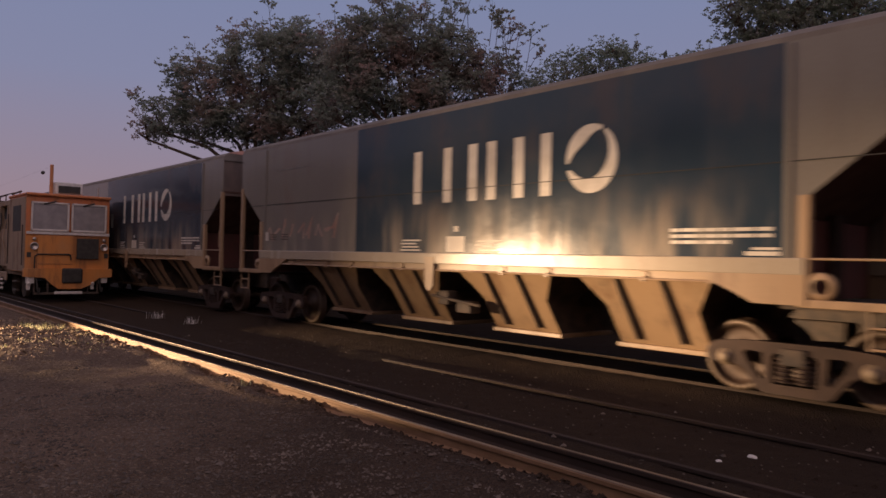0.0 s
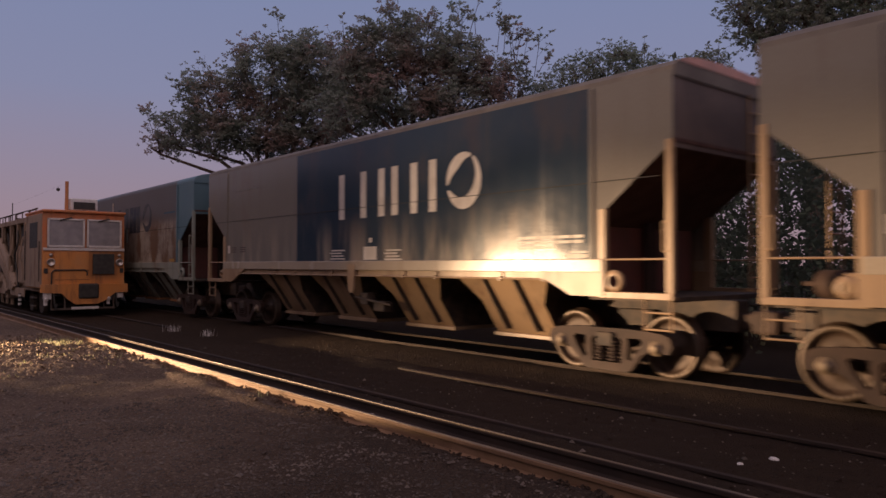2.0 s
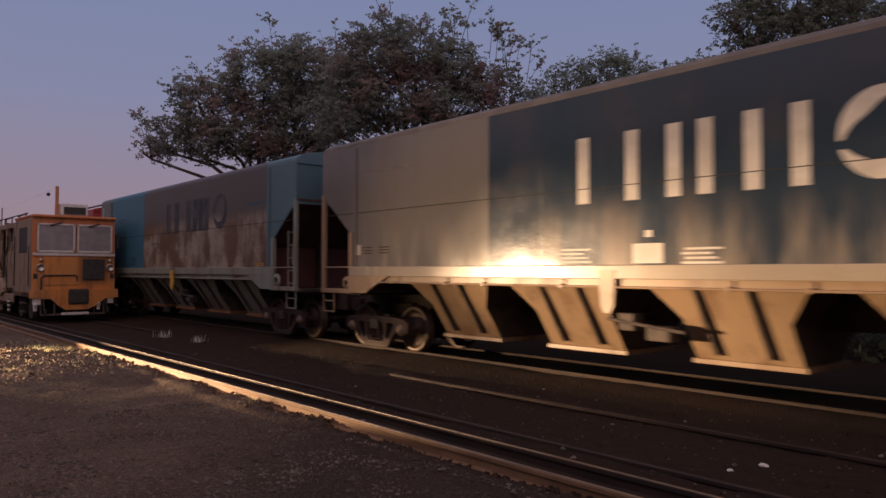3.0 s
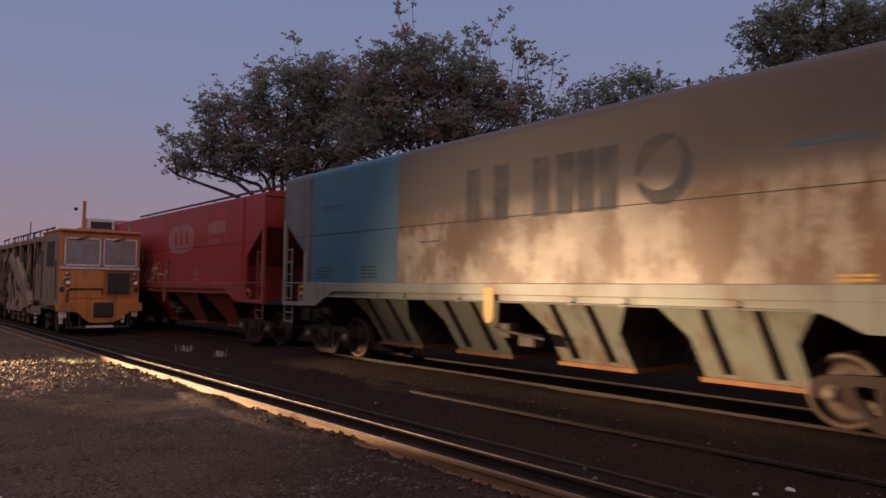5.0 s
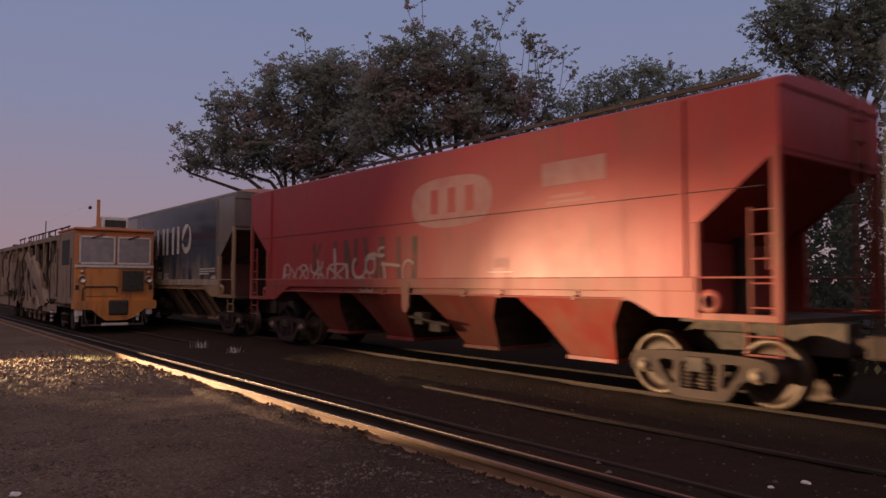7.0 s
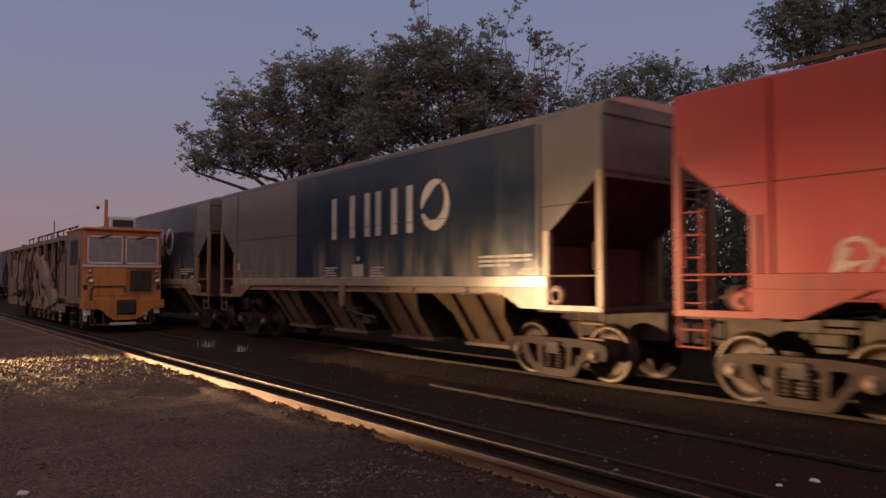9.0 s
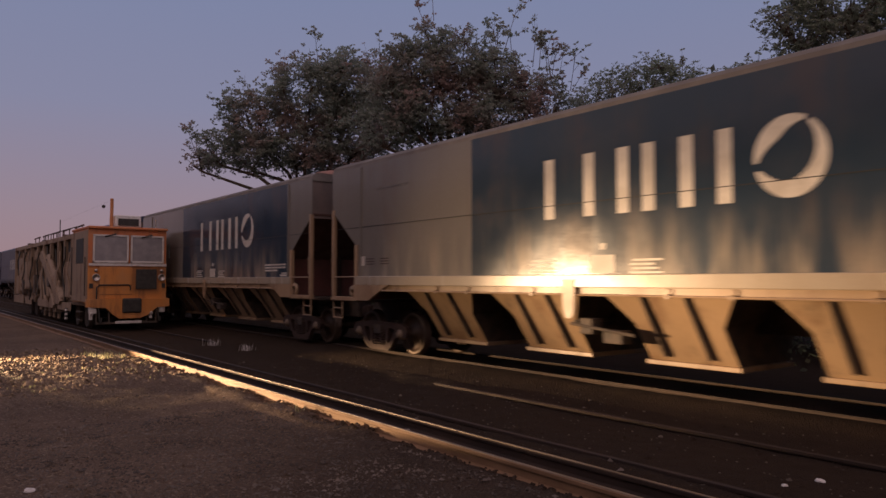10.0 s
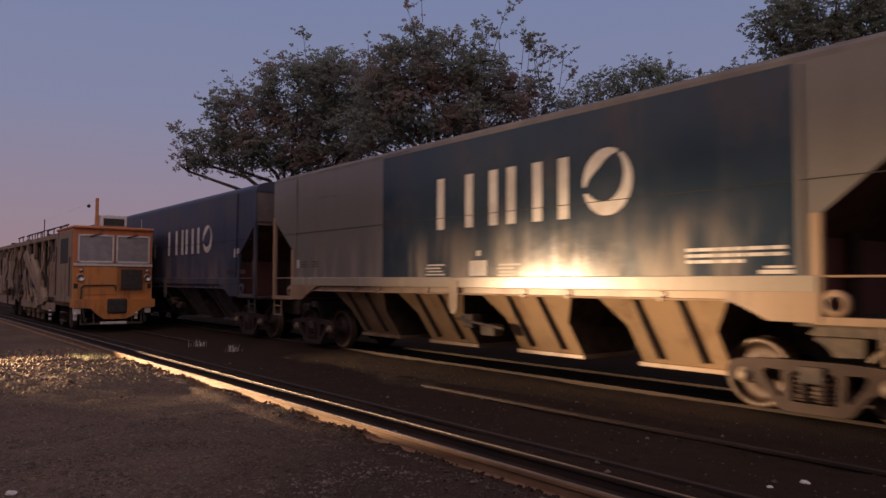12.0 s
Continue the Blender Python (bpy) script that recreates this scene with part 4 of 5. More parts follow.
    for y in (-1.17, 0.72):
        leg = box(B(), 0.02, 0.12, y - 0.05, y + 0.05, 0.42, 0.84, 0.015)
        bar(leg, (0.07, y, 0.66), (0.20, y, 0.60), 0.05, 10)
        part("air_hose", leg, M_GLASSFRAME, root, "pale hose coupling")
        hang = B()
        for k in range(5):
            f, g = k / 5, (k + 1) / 5
            bar(hang, (0.12, y + 0.22 + 0.1 * f, 0.82 - 0.5 * math.sin(2.4 * f)), (0.12, y + 0.22 + 0.1 * g, 0.82 - 0.5 * math.sin(2.4 * g)), 0.028, 6)
        part("brake_hose", hang, M_BLACK, root)
    part("wing_mirror", bar(box(B(), -0.12, -0.06, 1.33, 1.40, 2.50, 2.98, 0.02), (-0.1, 1.24, 2.95), (-0.1, 1.36, 2.92), 0.015), M_BLACK, cab, "black wing mirror")
    for y in (-1.16, 1.16):
        part("marker_board", box(B(), 0.0, 0.02, y - 0.06, y + 0.06, 1.46, 1.62, 0.008), M_BLACK, cab)
    for z in (1.0, 1.30):
        part("bolt_row", box(B(), 0.03, 0.04, -0.9, 0.12, z + 0.24, z + 0.252), M_DIRTSHADE, cab)
    for y in (-1.1, 1.1):
        part("buffer_step", box(B(), -0.2, 0.1, y - 0.1, y + 0.1, 0.62, 0.84, 0.02), M_GLASSFRAME, root)
    ac = part("air_conditioner", box(B(), -1.0, -0.12, -0.42, 0.42, 3.54, 3.94, 0.04), M_LITTER, root, "white roof cooling unit")
    part("cooler_grille", box(B(), -0.13, -0.10, -0.33, 0.33, 3.58, 3.82), M_BLACK, ac)
    part("exhaust_mast", bar(B(), (-0.3, -0.5, 3.5), (-0.3, -0.5, 4.50), 0.055, 10), M_ORANGE, root)
    part("whip_aerial", bar(B(), (-0.3, 0.95, 3.5), (-0.3, 0.95, 3.85), 0.02), M_BRIGHT, root)
    wire = bar(B(), (-0.3, -0.5, 4.45), (-9.0, -0.6, 4.25), 0.0015, 4)
    bar(wire, (-9.0, -0.6, 3.5), (-9.0, -0.6, 4.35), 0.02)
    bmesh.ops.create_icosphere(wire, subdivisions=1, radius=0.07, matrix=pose(-1.4, -0.52, 4.32))
    part("aerial_wire", wire, M_BLACK, root)
    # long body with open bays
    part("main_frame", box(B(), -17.5, -0.2, -1.05, 1.05, 0.82, 1.12, 0.03), M_MUD, root)
    part("upper_beam", box(B(), -17.5, -2.6, -W, -W + 0.14, 3.22, 3.40, 0.02), M_MUD, root)
    part("upper_beam", box(B(), -17.5, -2.6, W - 0.14, W, 3.22, 3.40, 0.02), M_MUD, root)
    part("engine_hood", box(B(), -17.5, -11.5, -1.05, 1.1, 1.12, 3.30, 0.05), M_MUD, root, "dusty brown engine hood")
    part("inner_bulkhead", box(B(), -11.5, -2.6, 0.2, 1.1, 1.12, 3.25, 0.05), M_DIRTSHADE, root)
    part("body_roof", box(B(), -17.5, -2.6, -1.15, 1.15, 3.36, 3.42), M_MUD, root)
    for i, x in enumerate((-2.9, -4.2, -5.5, -7.2, -8.8, -10.4, -12.2, -14.0, -15.8, -17.3)):
        part("frame_post", box(B(), x - 0.07, x + 0.07, -W - 0.01, -W + 0.13, 1.0 if i % 2 else 1.6, 3.25, 0.015), M_MUD, root)
    for x0, x1, z0, z1 in ((-2.6, -3.8, 1.1, 2.4), (-5.0, -5.9, 0.8, 1.7), (-12.4, -13.8, 1.3, 2.6), (-14.3, -15.6, 1.2, 2.8)):
        part("side_cover", box(B(), x1, x0, -W - 0.03, -W + 0.05, z0, z1, 0.03), M_MUD, root)
    for a, b, r in (((-4.4, -1.2, 1.0), (-7.6, -1.2, 2.7), 0.13), ((-6.0, -1.22, 0.7), (-8.6, -1.2, 2.4), 0.09), ((-8.0, -1.2, 0.6), (-9.4, -1.15, 2.8), 0.10), ((-10.8, -1.2, 0.8), (-9.0, -1.2, 2.3), 0.08)):
        part("hydraulic_arm", bar(B(), a, b, r, 10), M_MUD, root, "dusty hydraulic arm")
    for x in (-6.4, -7.4, -8.4, -9.6):
        w = box(B(), x - 0.22, x + 0.22, -1.2, -0.75, 0.45, 2.0, 0.04)
        bar(w, (x - 0.1, -1.0, 0.2), (x - 0.1, -1.0, 0.5), 0.05)
        bar(w, (x + 0.1, -1.0, 0.2), (x + 0.1, -1.0, 0.5), 0.05)
        part("tamping_unit", w, M_MUD, root)
    for x in (-2.2, -3.8, -13.2, -15.0):
        part("wheelset", lathe(lathe(bar(B(), (0, -0.8, 0), (0, 0.8, 0), 0.08), [(0, -0.86), (0.1, -0.86), (0.3, -0.78), (0.4, -0.82), (0.42, -0.82), (0.42, -0.7), (0.45, -0.68), (0, -0.68)]), [(0, 0.68), (0.45, 0.68), (0.42, 0.7), (0.42, 0.82), (0, 0.82)]), M_DIRTSHADE, root, "", pose(x, 0, 0.48), True)
    post = part("striped_post", bar(B(), (-3.15, -1.32, 0.28), (-3.15, -1.32, 0.72), 0.05, 10), M_BLACK, root)
    for i in range(3):
        part("white_stripe", bar(B(), (-3.15, -1.32, 0.32 + 0.15 * i), (-3.15, -1.32, 0.39 + 0.15 * i), 0.053, 10), M_LITTER, post)
    # long sloping boom and its guides along the flank
    boom = B()
    hexa(boom, [(-4.2, -1.36, 0.95), (-4.2, -1.26, 0.95), (-4.6, -1.26, 0.80), (-4.6, -1.36, 0.80)], [(-8.6, -1.36, 2.95), (-8.6, -1.26, 2.95), (-9.2, -1.26, 2.75), (-9.2, -1.36, 2.75)])
    part("sloping_boom", boom, M_MUD, root, "dusty sloping boom")
    # flat black sheet that stands in for the shade behind the cab
    part("recess_shade", box(B(), -5.6, -2.62, -1.02, -0.98, 1.15, 3.2), M_BLACK, root, "black sheet for the shade in the recess behind the cab")
    rr = random.Random(3)
    for i in range(14):
        x = -3.2 - 0.95 * i
        pipe, p = B(), Vector((x, -1.24, rr.uniform(2.6, 3.2)))
        for k in range(5):
            q = Vector((x + rr.uniform(-0.35, 0.35), -1.24 + rr.uniform(-0.12, 0.05), p.z - rr.uniform(0.25, 0.5)))
            bar(pipe, p, q, 0.028, 6)
            p = q
        part("hydraulic_hose", pipe, M_BLACK if i % 2 else M_MUD, root)
    for i in range(7):
        x = -5.4 - 1.7 * i
        part("valve_block", box(B(), x - rr.uniform(0.15, 0.35), x + rr.uniform(0.15, 0.35), -1.34, -1.16, rr.uniform(1.0, 1.5), rr.uniform(1.7, 2.2), 0.03), M_DIRTSHADE if i % 2 else M_MUD, root)
    for x0, x1 in ((-2.7, -5.2), (-6.2, -9.8), (-11.6, -13.4), (-14.0, -17.2)):
        part("lower_skirt", box(B(), x1, x0, -1.28, -1.24, 0.62, rr.uniform(0.85, 1.05), 0.01), M_MUD, root)
    part("cab_step", box(box(B(), -1.5, -0.9, -1.32, -1.22, 0.34, 0.39, 0.01), -1.5, -0.9, -1.32, -1.22, 0.62, 0.67, 0.01), M_DIRTSHADE, root)
    part("cab_grab_bar", bar(B(), (-0.25, -1.31, 1.2), (-0.25, -1.31, 2.5), 0.018), M_DIRTSHADE, cab)
    part("cab_grab_bar", bar(B(), (-2.45, -1.31, 1.2), (-2.45, -1.31, 2.9), 0.02), M_DIRTSHADE, cab)
    for i in range(16):
        x, y = -2.9 - 0.9 * i, rr.uniform(-1.0, 0.2)
        part("roof_fitting", box(B(), x - rr.uniform(0.15, 0.5), x + rr.uniform(0.1, 0.3), y, y + rr.uniform(0.25, 0.7), 3.42, 3.50 + rr.uniform(0.02, 0.24), 0.02), M_DIRTSHADE if i % 3 else M_MUD, root)
    for i in range(5):
        x = -3.4 - 2.4 * i
        rack = bar(bar(B(), (x, -0.8, 3.4), (x, -0.8, 3.78), 0.02), (x - 1.1, -0.8, 3.4), (x - 1.1, -0.8, 3.76), 0.02)
        bar(rack, (x + 0.2, -0.8, 3.76), (x - 1.3, -0.8, 3.74), 0.035)
        part("pipe_rack", rack, M_RUSTRED, root, "rust-red roof pipe rack")
    rails = bar(B(), (-2.8, -1.1, 3.66), (-9.5, -1.1, 3.66), 0.02)
    for i in range(6):
        bar(rails, (-2.8 - 1.3 * i, -1.1, 3.4), (-2.8 - 1.3 * i, -1.1, 3.66), 0.018)
    part("roof_rail", rails, M_DIRTSHADE, root)


build_machine()


# ---- trees ----
def tube(verts, faces, p, q, r0, r1, n=5):
    d = (q - p)
    side = d.orthogonal().normalized()
    up = d.cross(side).normalized()
    i0 = len(verts)
    for c, r in ((p, r0), (q, r1)):
        for k in range(n):
            a = 2 * math.pi * k / n
            verts.append(c + side * (r * math.cos(a)) + up * (r * math.sin(a)))
    for k in range(n):
        j = (k + 1) % n
        faces.append((i0 + k, i0 + j, i0 + n + j, i0 + n + k))


def leaf_quads(rng, at, along, size):
    """A leaf as two triangles folded along its rib."""
    a = along.normalized()
    s = a.orthogonal().normalized()
    s = Matrix.Rotation(rng.uniform(0, 6.28), 3, a) @ s
    w = size * rng.uniform(0.25, 0.42)
    L = size * rng.uniform(0.8, 1.3)
    return [at, at + a * L * 0.5 + s * w, at + a * L, at + a * L * 0.5 - s * w]


def rosette(rng, lv, lf, at, size, n=8):
    """A whorl of drooping leaflets round the end of a shoot."""
    axis = Vector((rng.gauss(0, 0.5), rng.gauss(0, 0.5), 1)).normalized()
    side = axis.orthogonal().normalized()
    for k in range(n):
        out = Matrix.Rotation(6.283 * (k + rng.uniform(-0.3, 0.3)) / n, 3, axis) @ side
        way = out + axis * rng.uniform(-0.35, 0.5)
        lf.append(tuple(range(len(lv), len(lv) + 4)))
        lv += leaf_quads(rng, at + out * size * 0.1, way, size * rng.uniform(0.75, 1.2))


def build_tree(seed, foot, lobes, twigs, per_twig, leaf, material, label, sprigs=0):
    """Trunk and forked limbs that reach into the lobes (centre, radii); leaves sit on twigs, with taller sprigs on top."""
    rng = random.Random(seed)
    foot = Vector(foot)
    wv, wf, lv, lf = [], [], [], []
    fork = Vector((foot.x, foot.y, foot.z + (min(c[2] - r[2] for c, r in lobes) - foot.z) * 0.75))
    tube(wv, wf, foot - Vector((0, 0, 0.2)), fork, 0.42, 0.30, 9)
    weights = [r[0] * r[1] * r[2] for c, r in lobes]
    for (c, r), wt in zip(lobes, weights):
        c = Vector(c)
        base = c - Vector((0, 0, r[2] * 0.6))
        mid = fork.lerp(base, 0.55) + Vector((rng.uniform(-0.4, 0.4), rng.uniform(-0.4, 0.4), rng.uniform(0, 0.6)))
        tube(wv, wf, fork, mid, 0.13, 0.09, 7)
        tube(wv, wf, mid, base, 0.09, 0.06, 7)
        nodes = []
        for i in range(7):
            a = rng.uniform(0, 6.28)
            e = c + Vector((r[0] * 0.55 * math.cos(a), r[1] * 0.55 * math.sin(a), r[2] * rng.uniform(-0.35, 0.5)))
            tube(wv, wf, base, e, 0.05, 0.02, 5)
            nodes.append(e)
            nodes.append(base.lerp(e, 0.6))
        for i in range(max(8, int(twigs * wt / sum(weights)))):
            d = Vector((rng.gauss(0, 1), rng.gauss(0, 1), rng.gauss(0, 1))).normalized()
            f = rng.uniform(0.35, 1.0) ** 0.6 * rng.uniform(0.80, 1.14)
            tip = c + Vector((d.x * r[0] * f, d.y * r[1] * f, d.z * r[2] * f))
            root = min(nodes, key=lambda n: (n - tip).length)
            start = root.lerp(tip, 0.35)
            tube(wv, wf, root, start, 0.018, 0.012, 3)
            tube(wv, wf, start, tip, 0.012, 0.005, 3)
            for k in range(per_twig // 6):
                at = start.lerp(tip, rng.uniform(0.3, 1.05)) + Vector((rng.gauss(0, 0.2), rng.gauss(0, 0.2), rng.gauss(0, 0.15)))
                rosette(rng, lv, lf, at, leaf * rng.uniform(0.6, 1.05), 7)
    for i in range(sprigs):
        c, r = rng.choice(lobes)
        a, f = rng.uniform(0, 6.28), rng.uniform(0, 0.75)
        start = Vector(c) + Vector((r[0] * f * math.cos(a), r[1] * f * math.sin(a), r[2] * math.sqrt(1 - f * f) * 0.85))
        tip = start + Vector((rng.uniform(-0.5, 0.5) + 0.2 * math.cos(a), rng.uniform(-0.5, 0.5), rng.uniform(0.7, 1.9)))
        tube(wv, wf, start, tip, 0.02, 0.006, 3)
        for j in range(4):
            low = start.lerp(tip, rng.uniform(0.45, 0.8))
            end = tip + Vector((rng.gauss(0, 0.28), rng.gauss(0, 0.28), rng.gauss(-0.1, 0.2)))
            tube(wv, wf, low, end, 0.010, 0.005, 3)
            rosette(rng, lv, lf, end, leaf * rng.uniform(1.0, 1.5))
            rosette(rng, lv, lf, low.lerp(end, rng.uniform(0.3, 0.8)), leaf * rng.uniform(0.9, 1.3))
    root = thing("tree", pose(*foot), label, "tree", "trees behind the line")
    for name, v, f, m in (("trunk", wv, wf, M_BARK), ("crown", lv, lf, material)):
        ob = mesh_thing(name, [p - foot for p in v], f, m)
        ob.parent = root


def at_sight(bearing, depth, offset):
    """Ground place at that depth, bearing in degrees left of north and offset from the line of sight."""
    d = depth / math.cos(radians(offset))
    return -d * math.sin(radians(bearing)), d * math.cos(radians(bearing))


def sight(px, py, depth):
    """Plan place and height for a direction given in parts of the picture of the last moment."""
    off = math.degrees(math.atan((px - 784) / 1279))
    x, y = at_sight(51.5 - off, depth, off)
    return (x, y, 1.73 + (500 - py) / 1279 * depth)


def lobe(px, py, depth, rx, rz, ry=None):
    return (sight(px, py, depth), (rx * depth / 1279, (ry or rx) * depth / 1279, rz * depth / 1279))


def grove():
    x, y, z = sight(520, 500, 38)
    build_tree(11, (x, y, 0), [lobe(360, 262, 38, 62, 52), lobe(430, 210, 38, 75, 75), lobe(520, 175, 38, 90, 88), lobe(600, 150, 38, 85, 80), lobe(500, 265, 38, 90, 55), lobe(610, 235, 38, 90, 70), lobe(330, 290, 38, 34, 26), lobe(660, 180, 38, 70, 75), lobe(560, 285, 38, 90, 40), lobe(420, 280, 38, 70, 40)], 1550, 52, 0.15, M_LEAF, "broad spreading tree with brown-tinged foliage", 16)
    x, y, z = sight(790, 500, 31)
    build_tree(12, (x, y, 0), [lobe(720, 130, 31, 80, 70), lobe(790, 120, 31, 75, 80), lobe(860, 140, 31, 70, 62), lobe(920, 165, 31, 50, 52), lobe(740, 210, 31, 90, 55), lobe(850, 210, 31, 100, 55), lobe(745, 70, 31, 38, 45), lobe(680, 170, 31, 60, 60), lobe(955, 185, 31, 42, 50), lobe(990, 200, 31, 40, 42), lobe(660, 235, 31, 70, 50)], 1250, 50, 0.13, M_LEAF, "tall tree with thin sprigs above its dusky crown", 24)
    x, y, z = sight(1110, 500, 36)
    build_tree(13, (x, y, 0), [lobe(1070, 160, 36, 48, 48), lobe(1130, 150, 36, 62, 52), lobe(1190, 150, 36, 42, 45), lobe(1110, 220, 36, 90, 50), lobe(1030, 185, 36, 40, 42), lobe(1220, 165, 36, 30, 34)], 620, 40, 0.125, M_LEAFDARK, "rounded dark tree beyond the train", 2)
    x, y, z = sight(1290, 500, 38)
    build_tree(14, (x, y, 0), [lobe(1265, 150, 38, 40, 38), lobe(1310, 145, 38, 40, 40), lobe(1280, 200, 38, 70, 40)], 260, 40, 0.125, M_LEAFDARK, "small dark tree beyond the train", 1)
    x, y, z = sight(1500, 500, 25)
    build_tree(15, (x, y, 0), [lobe(1400, 55, 25, 75, 65), lobe(1480, 10, 25, 95, 75), lobe(1570, 40, 25, 90, 80), lobe(1650, 20, 25, 90, 90), lobe(1500, 110, 25, 110, 60), lobe(1370, 30, 25, 45, 45)], 820, 46, 0.12, M_LEAFDARK, "leafy green tree standing close behind the train", 8)


grove()


def build_shrubs():
    rng = random.Random(21)
    v, f = [], []
    for k in range(1500):
        c = Vector((rng.uniform(-46, 8), rng.uniform(15.0, 22), rng.uniform(0.1, 5.4)))
        for i in range(110):
            at = c + Vector((rng.gauss(0, 0.7), rng.gauss(0, 0.5), rng.gauss(0, 0.5)))
            if at.z < 0:
                continue
            f.append(tuple(range(len(v), len(v) + 4)))
            v += leaf_quads(rng, at, Vector((rng.gauss(0, 1), rng.gauss(0, 1), rng.gauss(0, 0.8))), rng.uniform(0.09, 0.22))
    tagged(mesh_thing("shrubs", v, f, M_LEAFSHRUB), "dark tangled shrubs along the far side of the line", "shrubs", kind="stuff")


build_shrubs()


# ---- small things on the ground ----
def build_stones():
    rng = random.Random(5)
    v, f = [], []
    for k in range(5200):
        x, y = rng.uniform(-15, 1.5), rng.uniform(1.2, 8.4)
        if y > 5 and rng.random() < 0.6:
            continue
        if 4.3 < y < 4.95:
            continue
        s = rng.uniform(0.006, 0.017) * (1.0 if rng.random() < 0.95 else 2.2)
        z = ground_height(x, y)
        i0 = len(v)
        for d in ((1, 0, 0), (-1, 0, 0), (0, 1, 0), (0, -1, 0), (0, 0, 1), (0, 0, -1)):
            v.append((x + d[0] * s * rng.uniform(0.7, 1.3), y + d[1] * s * rng.uniform(0.7, 1.3), z + d[2] * s * rng.uniform(0.5, 0.9) + s * 0.2))
        for a, b, c in ((0, 2, 4), (2, 1, 4), (1, 3, 4), (3, 0, 4), (2, 0, 5), (1, 2, 5), (3, 1, 5), (0, 3, 5)):
            f.append((i0 + a, i0 + b, i0 + c))
    for k in range(11000):
        x, y = rng.uniform(-9.5, 0.5), rng.uniform(0.9, 4.2)
        s = rng.uniform(0.007, 0.016) * (1.0 if rng.random() < 0.93 else 1.9)
        z = ground_height(x, y)
        i0 = len(v)
        for d in ((1, 0, 0), (-1, 0, 0), (0, 1, 0), (0, -1, 0), (0, 0, 1), (0, 0, -1)):
            v.append((x + d[0] * s * rng.uniform(0.7, 1.3), y + d[1] * s * rng.uniform(0.7, 1.3), z + d[2] * s * rng.uniform(0.5, 0.9) + s * 0.2))
        for a, b, c in ((0, 2, 4), (2, 1, 4), (1, 3, 4), (3, 0, 4), (2, 0, 5), (1, 2, 5), (3, 1, 5), (0, 3, 5)):
            f.append((i0 + a, i0 + b, i0 + c))
    tagged(mesh_thing("gravel", v, f, M_GRAVEL), "small grey stones strewn over the dark soil", "gravel", kind="stuff")


build_stones()


def clods(name, label, seed, spots, material, lo, hi):
    """Lumps of earth and stone, each a small uneven solid, half sunk in the ground."""
    rng = random.Random(seed)
    v, f = [], []
    ring = ((1, 0, 0), (0.5, 0.87, 0.1), (-0.5, 0.87, -0.1), (-1, 0, 0.1), (-0.5, -0.87, 0), (0.5, -0.87, -0.1))
    for x, y in spots:
        r, z, i0 = rng.uniform(lo, hi) * rng.choice((0.6, 0.8, 1.0, 1.5)), ground_height(x, y), len(v)
        turn = rng.uniform(0, 3)
        for dx, dy, dz in ring:
            k = r * rng.uniform(0.7, 1.3)
            v.append((x + k * (dx * math.cos(turn) - dy * math.sin(turn)), y + k * (dx * math.sin(turn) + dy * math.cos(turn)), z + dz * r))
        for dx, dy, dz in ring[::2]:
            v.append((x + 0.5 * r * dx, y + 0.5 * r * dy, z + r * rng.uniform(0.4, 0.9)))
        v.append((x, y, z - r))
        for a, b, c in ((0, 1, 6), (1, 7, 6), (1, 2, 7), (2, 3, 7), (3, 8, 7), (3, 4, 8), (4, 5, 8), (5, 6, 8), (5, 0, 6), (6, 7, 8)):
            f.append((i0 + a, i0 + b, i0 + c))
        for k in range(6):
            f.append((i0 + (k + 1) % 6, i0 + k, i0 + 9))
    tagged(mesh_thing(name, v, f, material), label, "earth", kind="stuff")


def build_clods():
    rng = random.Random(31)
    spots = []
    while len(spots) < 2600:
        x, y = rng.uniform(-20.5, -12.4), rng.uniform(1.2, 4.3)
        edge = (x + 20.5) / 8.1
        if rng.random() < 0.25 + 0.75 * math.sin(math.pi * min(1, max(0, edge))):
            spots.append((x, y))
    clods("loose_earth", "loose stony earth and dry chips heaped beside the rail", 32, spots, M_CLOD, 0.018, 0.05)
    spots = [(rng.uniform(-17, -2), 4.31 + rng.gauss(0, 0.035) + 0.05 * math.sin(k * 0.9)) for k in range(900)]
    clods("loose_earth", "crumbled soil banked against the foot of the rail", 33, spots, M_SOIL, 0.010, 0.028)
    spots = [(rng.uniform(-14, 2), rng.uniform(0.8, 8.4)) for k in range(1500)]
    clods("loose_earth", "small crumbs of earth strewn over the dark soil", 34, spots, M_SOIL, 0.008, 0.022)


build_clods()


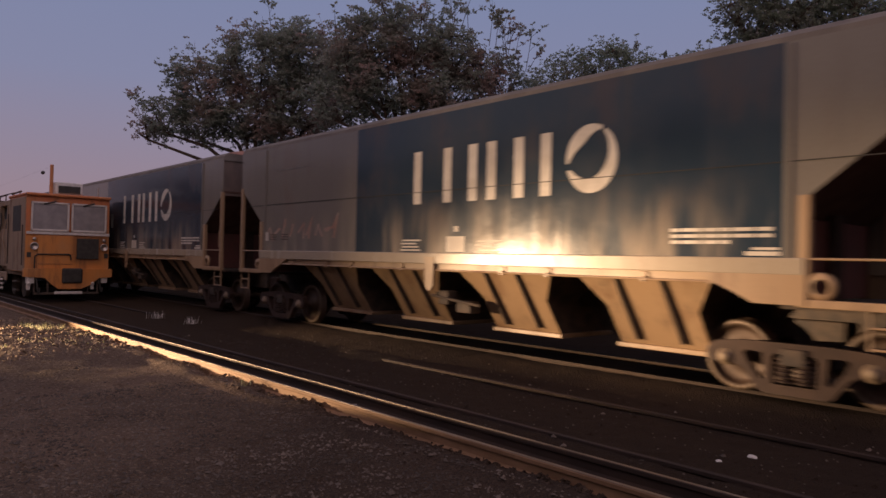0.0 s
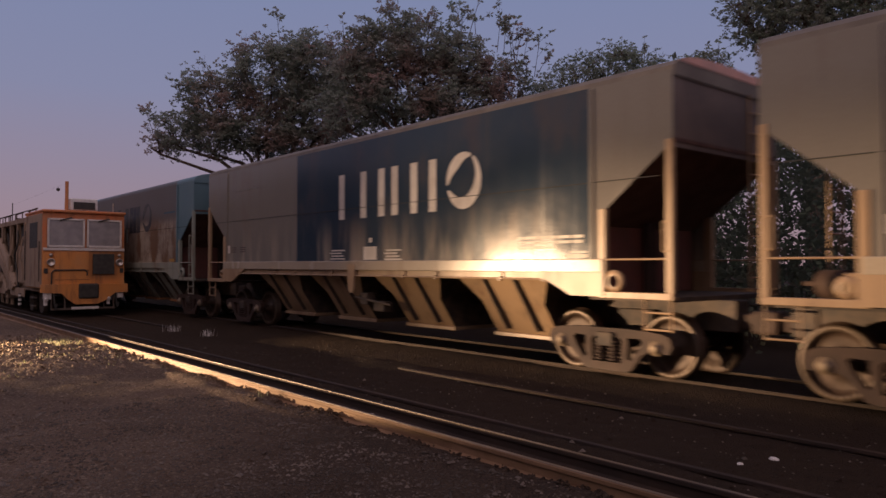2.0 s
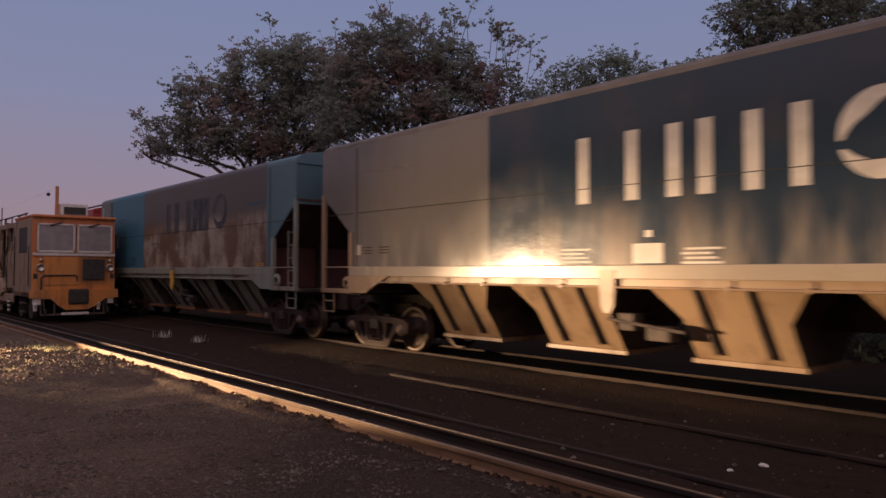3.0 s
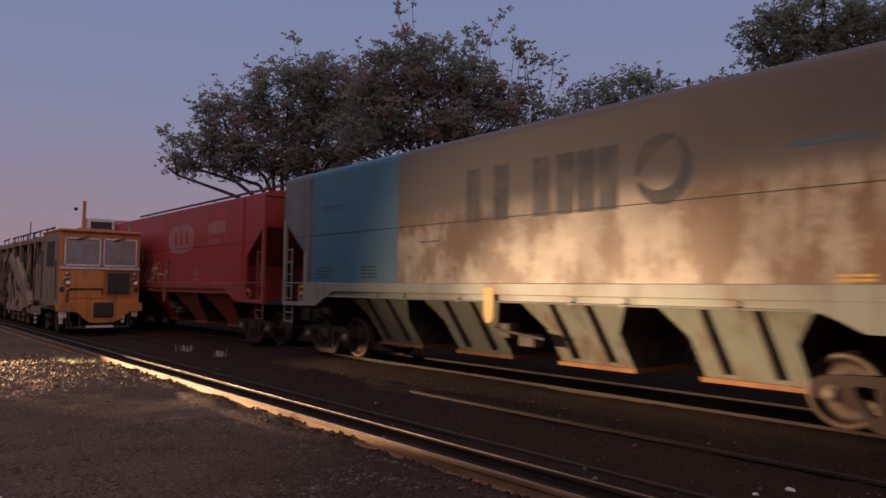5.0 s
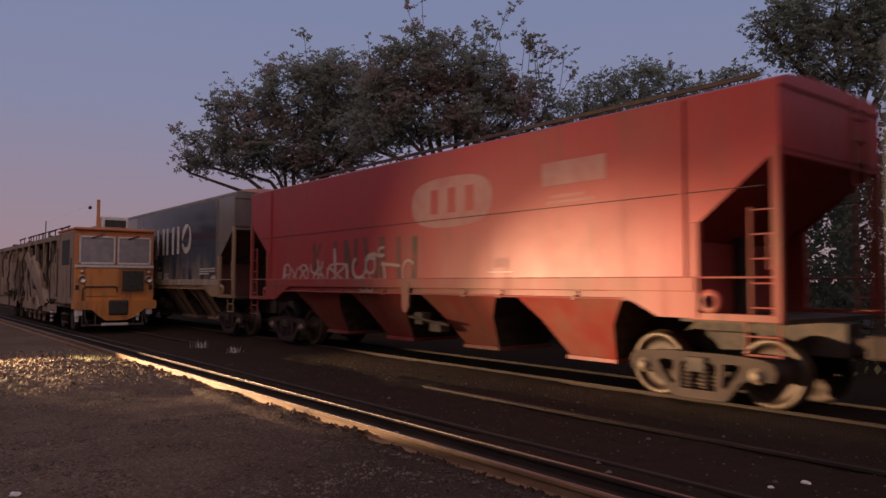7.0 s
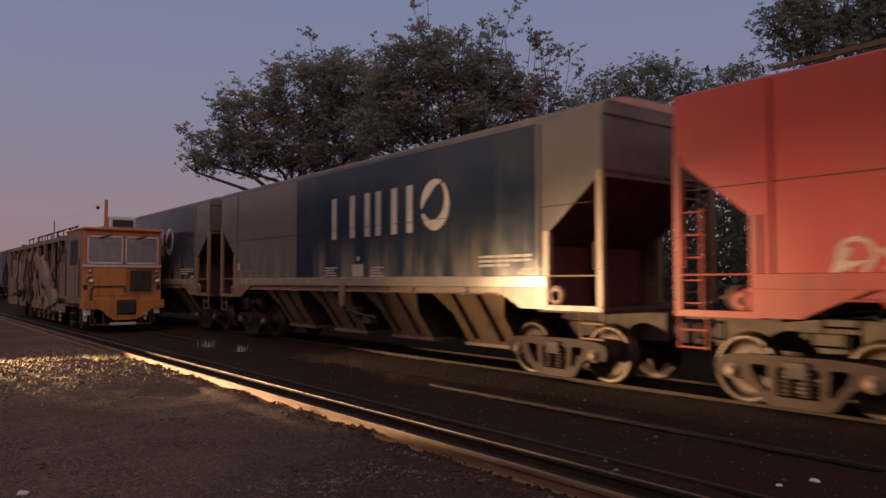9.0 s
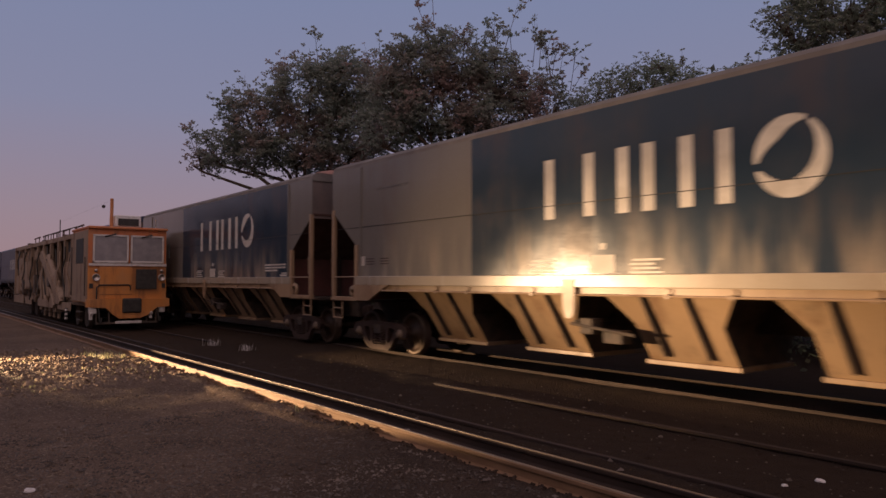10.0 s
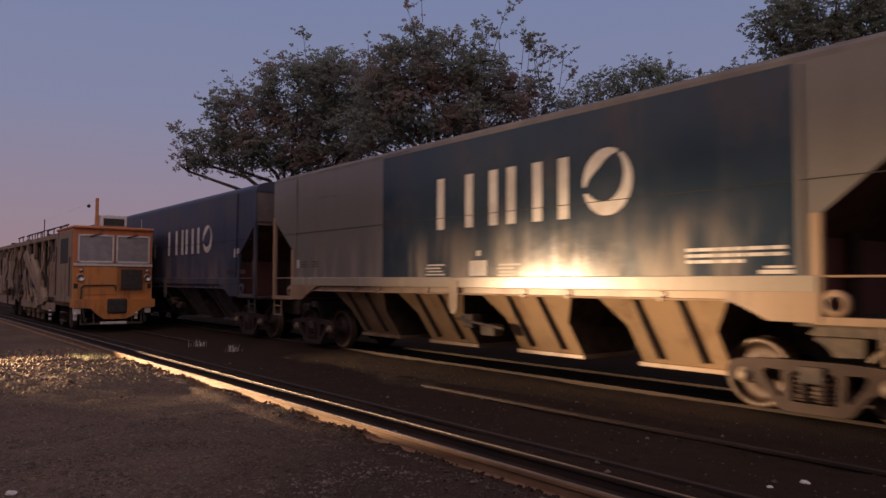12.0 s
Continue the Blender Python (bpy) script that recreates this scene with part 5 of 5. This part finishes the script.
def build_grass():
    rng = random.Random(6)
    v, f = [], []

    def tuft(x, y, n, h, spread):
        z = ground_height(x, y)
        for i in range(n):
            px, py = x + rng.gauss(0, spread), y + rng.gauss(0, spread)
            a, lean, hh, w = rng.uniform(0, 6.28), rng.uniform(0.1, 0.7), h * rng.uniform(0.5, 1.2), rng.uniform(0.002, 0.005)
            dx, dy = math.cos(a), math.sin(a)
            i0 = len(v)
            v.extend([(px - dy * w, py + dx * w, z), (px + dy * w, py - dx * w, z), (px + dx * lean * hh * 0.4 + dy * w, py + dy * lean * hh * 0.4 - dx * w, z + hh * 0.6), (px + dx * lean * hh * 0.4 - dy * w, py + dy * lean * hh * 0.4 + dx * w, z + hh * 0.6), (px + dx * lean * hh, py + dy * lean * hh, z + hh * 0.95)])
            f.extend([(i0, i0 + 1, i0 + 2, i0 + 3), (i0 + 3, i0 + 2, i0 + 4)])

    for k in range(110):
        x = rng.uniform(-20.0, -12.5)
        y = rng.uniform(1.4, 4.25)
        tuft(x, y, 9, rng.uniform(0.02, 0.06), 0.09)
    for k in range(26):
        tuft(rng.uniform(-18.2, -16.4), rng.uniform(3.5, 4.3), 12, 0.13, 0.06)
    tuft(-8.44, 4.2, 8, 0.16, 0.04)
    tagged(mesh_thing("dry_grass", v, f, M_GRASS), "short dry grass and weeds beside the rail", "grass", kind="stuff")
    v.clear(), f.clear()
    for x, y, n in ((-18.9, 6.8, 22), (-18.75, 6.85, 10), (-17.2, 7.07, 26), (-17.05, 7.05, 12), (-15.5, 2.2, 6)):
        tuft(x, y, n, 0.19, 0.07)
    tagged(mesh_thing("pale_weeds", v, f, M_LITTER), "pale dead weed stalks between the tracks", "weeds", kind="stuff")


build_grass()


def scrap(x, y, z, s, material, label, name, seed):
    rng = random.Random(seed)
    bm = B()
    bmesh.ops.create_icosphere(bm, subdivisions=2, radius=s)
    for p in bm.verts:
        p.co = Vector((p.co.x * 1.3, p.co.y, p.co.z * 0.6)) * rng.uniform(0.75, 1.2)
    tagged(part(name, bm, material, None, "", pose(x, y, z + s * 0.3, 0, 0, rng.uniform(0, 180))), label, name.replace("_", " "))


scrap(-3.0, 6.38, 0.0, 0.034, M_LITTER, "crumpled white paper scrap lying on dark soil", "paper_scrap", 1)
scrap(-3.12, 6.02, 0.0, 0.025, M_LITTER, "crumpled white paper scrap lying on dark soil", "paper_scrap", 2)
scrap(-6.62, 4.60, 0.06, 0.035, M_STONE, "pale stone lodged between two rails", "stone", 3)
scrap(-9.2, 8.2, 0.0, 0.035, M_LITTER, "pale stone beside the main track", "stone", 4)
scrap(-6.8, 0.98, 0.0, 0.035, M_LITTER, "pale stone on the gritty soil", "stone", 5)
scrap(-7.77, 8.6, 0.0, 0.03, M_STONE, "pale stone beside the main track", "stone", 6)


# ---- what moves ----
def run(t):
    """Metres that the train has gone after t seconds."""
    return 6.4583 * t + 0.00935 * t * t


def motions():
    for wagon, x0 in TRAIN:
        walk(wagon, [(t, pose(x0 + run(t), TRACK_Y, 0.14)) for t in [0.5 * i for i in range(25)]])
        for w in wheels_of(wagon):
            x = w.matrix_basis.translation.x
            walk(w, [(0.1 * i, pose(x, 0, 0.445, 0, math.degrees(run(0.1 * i) / 0.45), 0)) for i in range(121)])


motions()
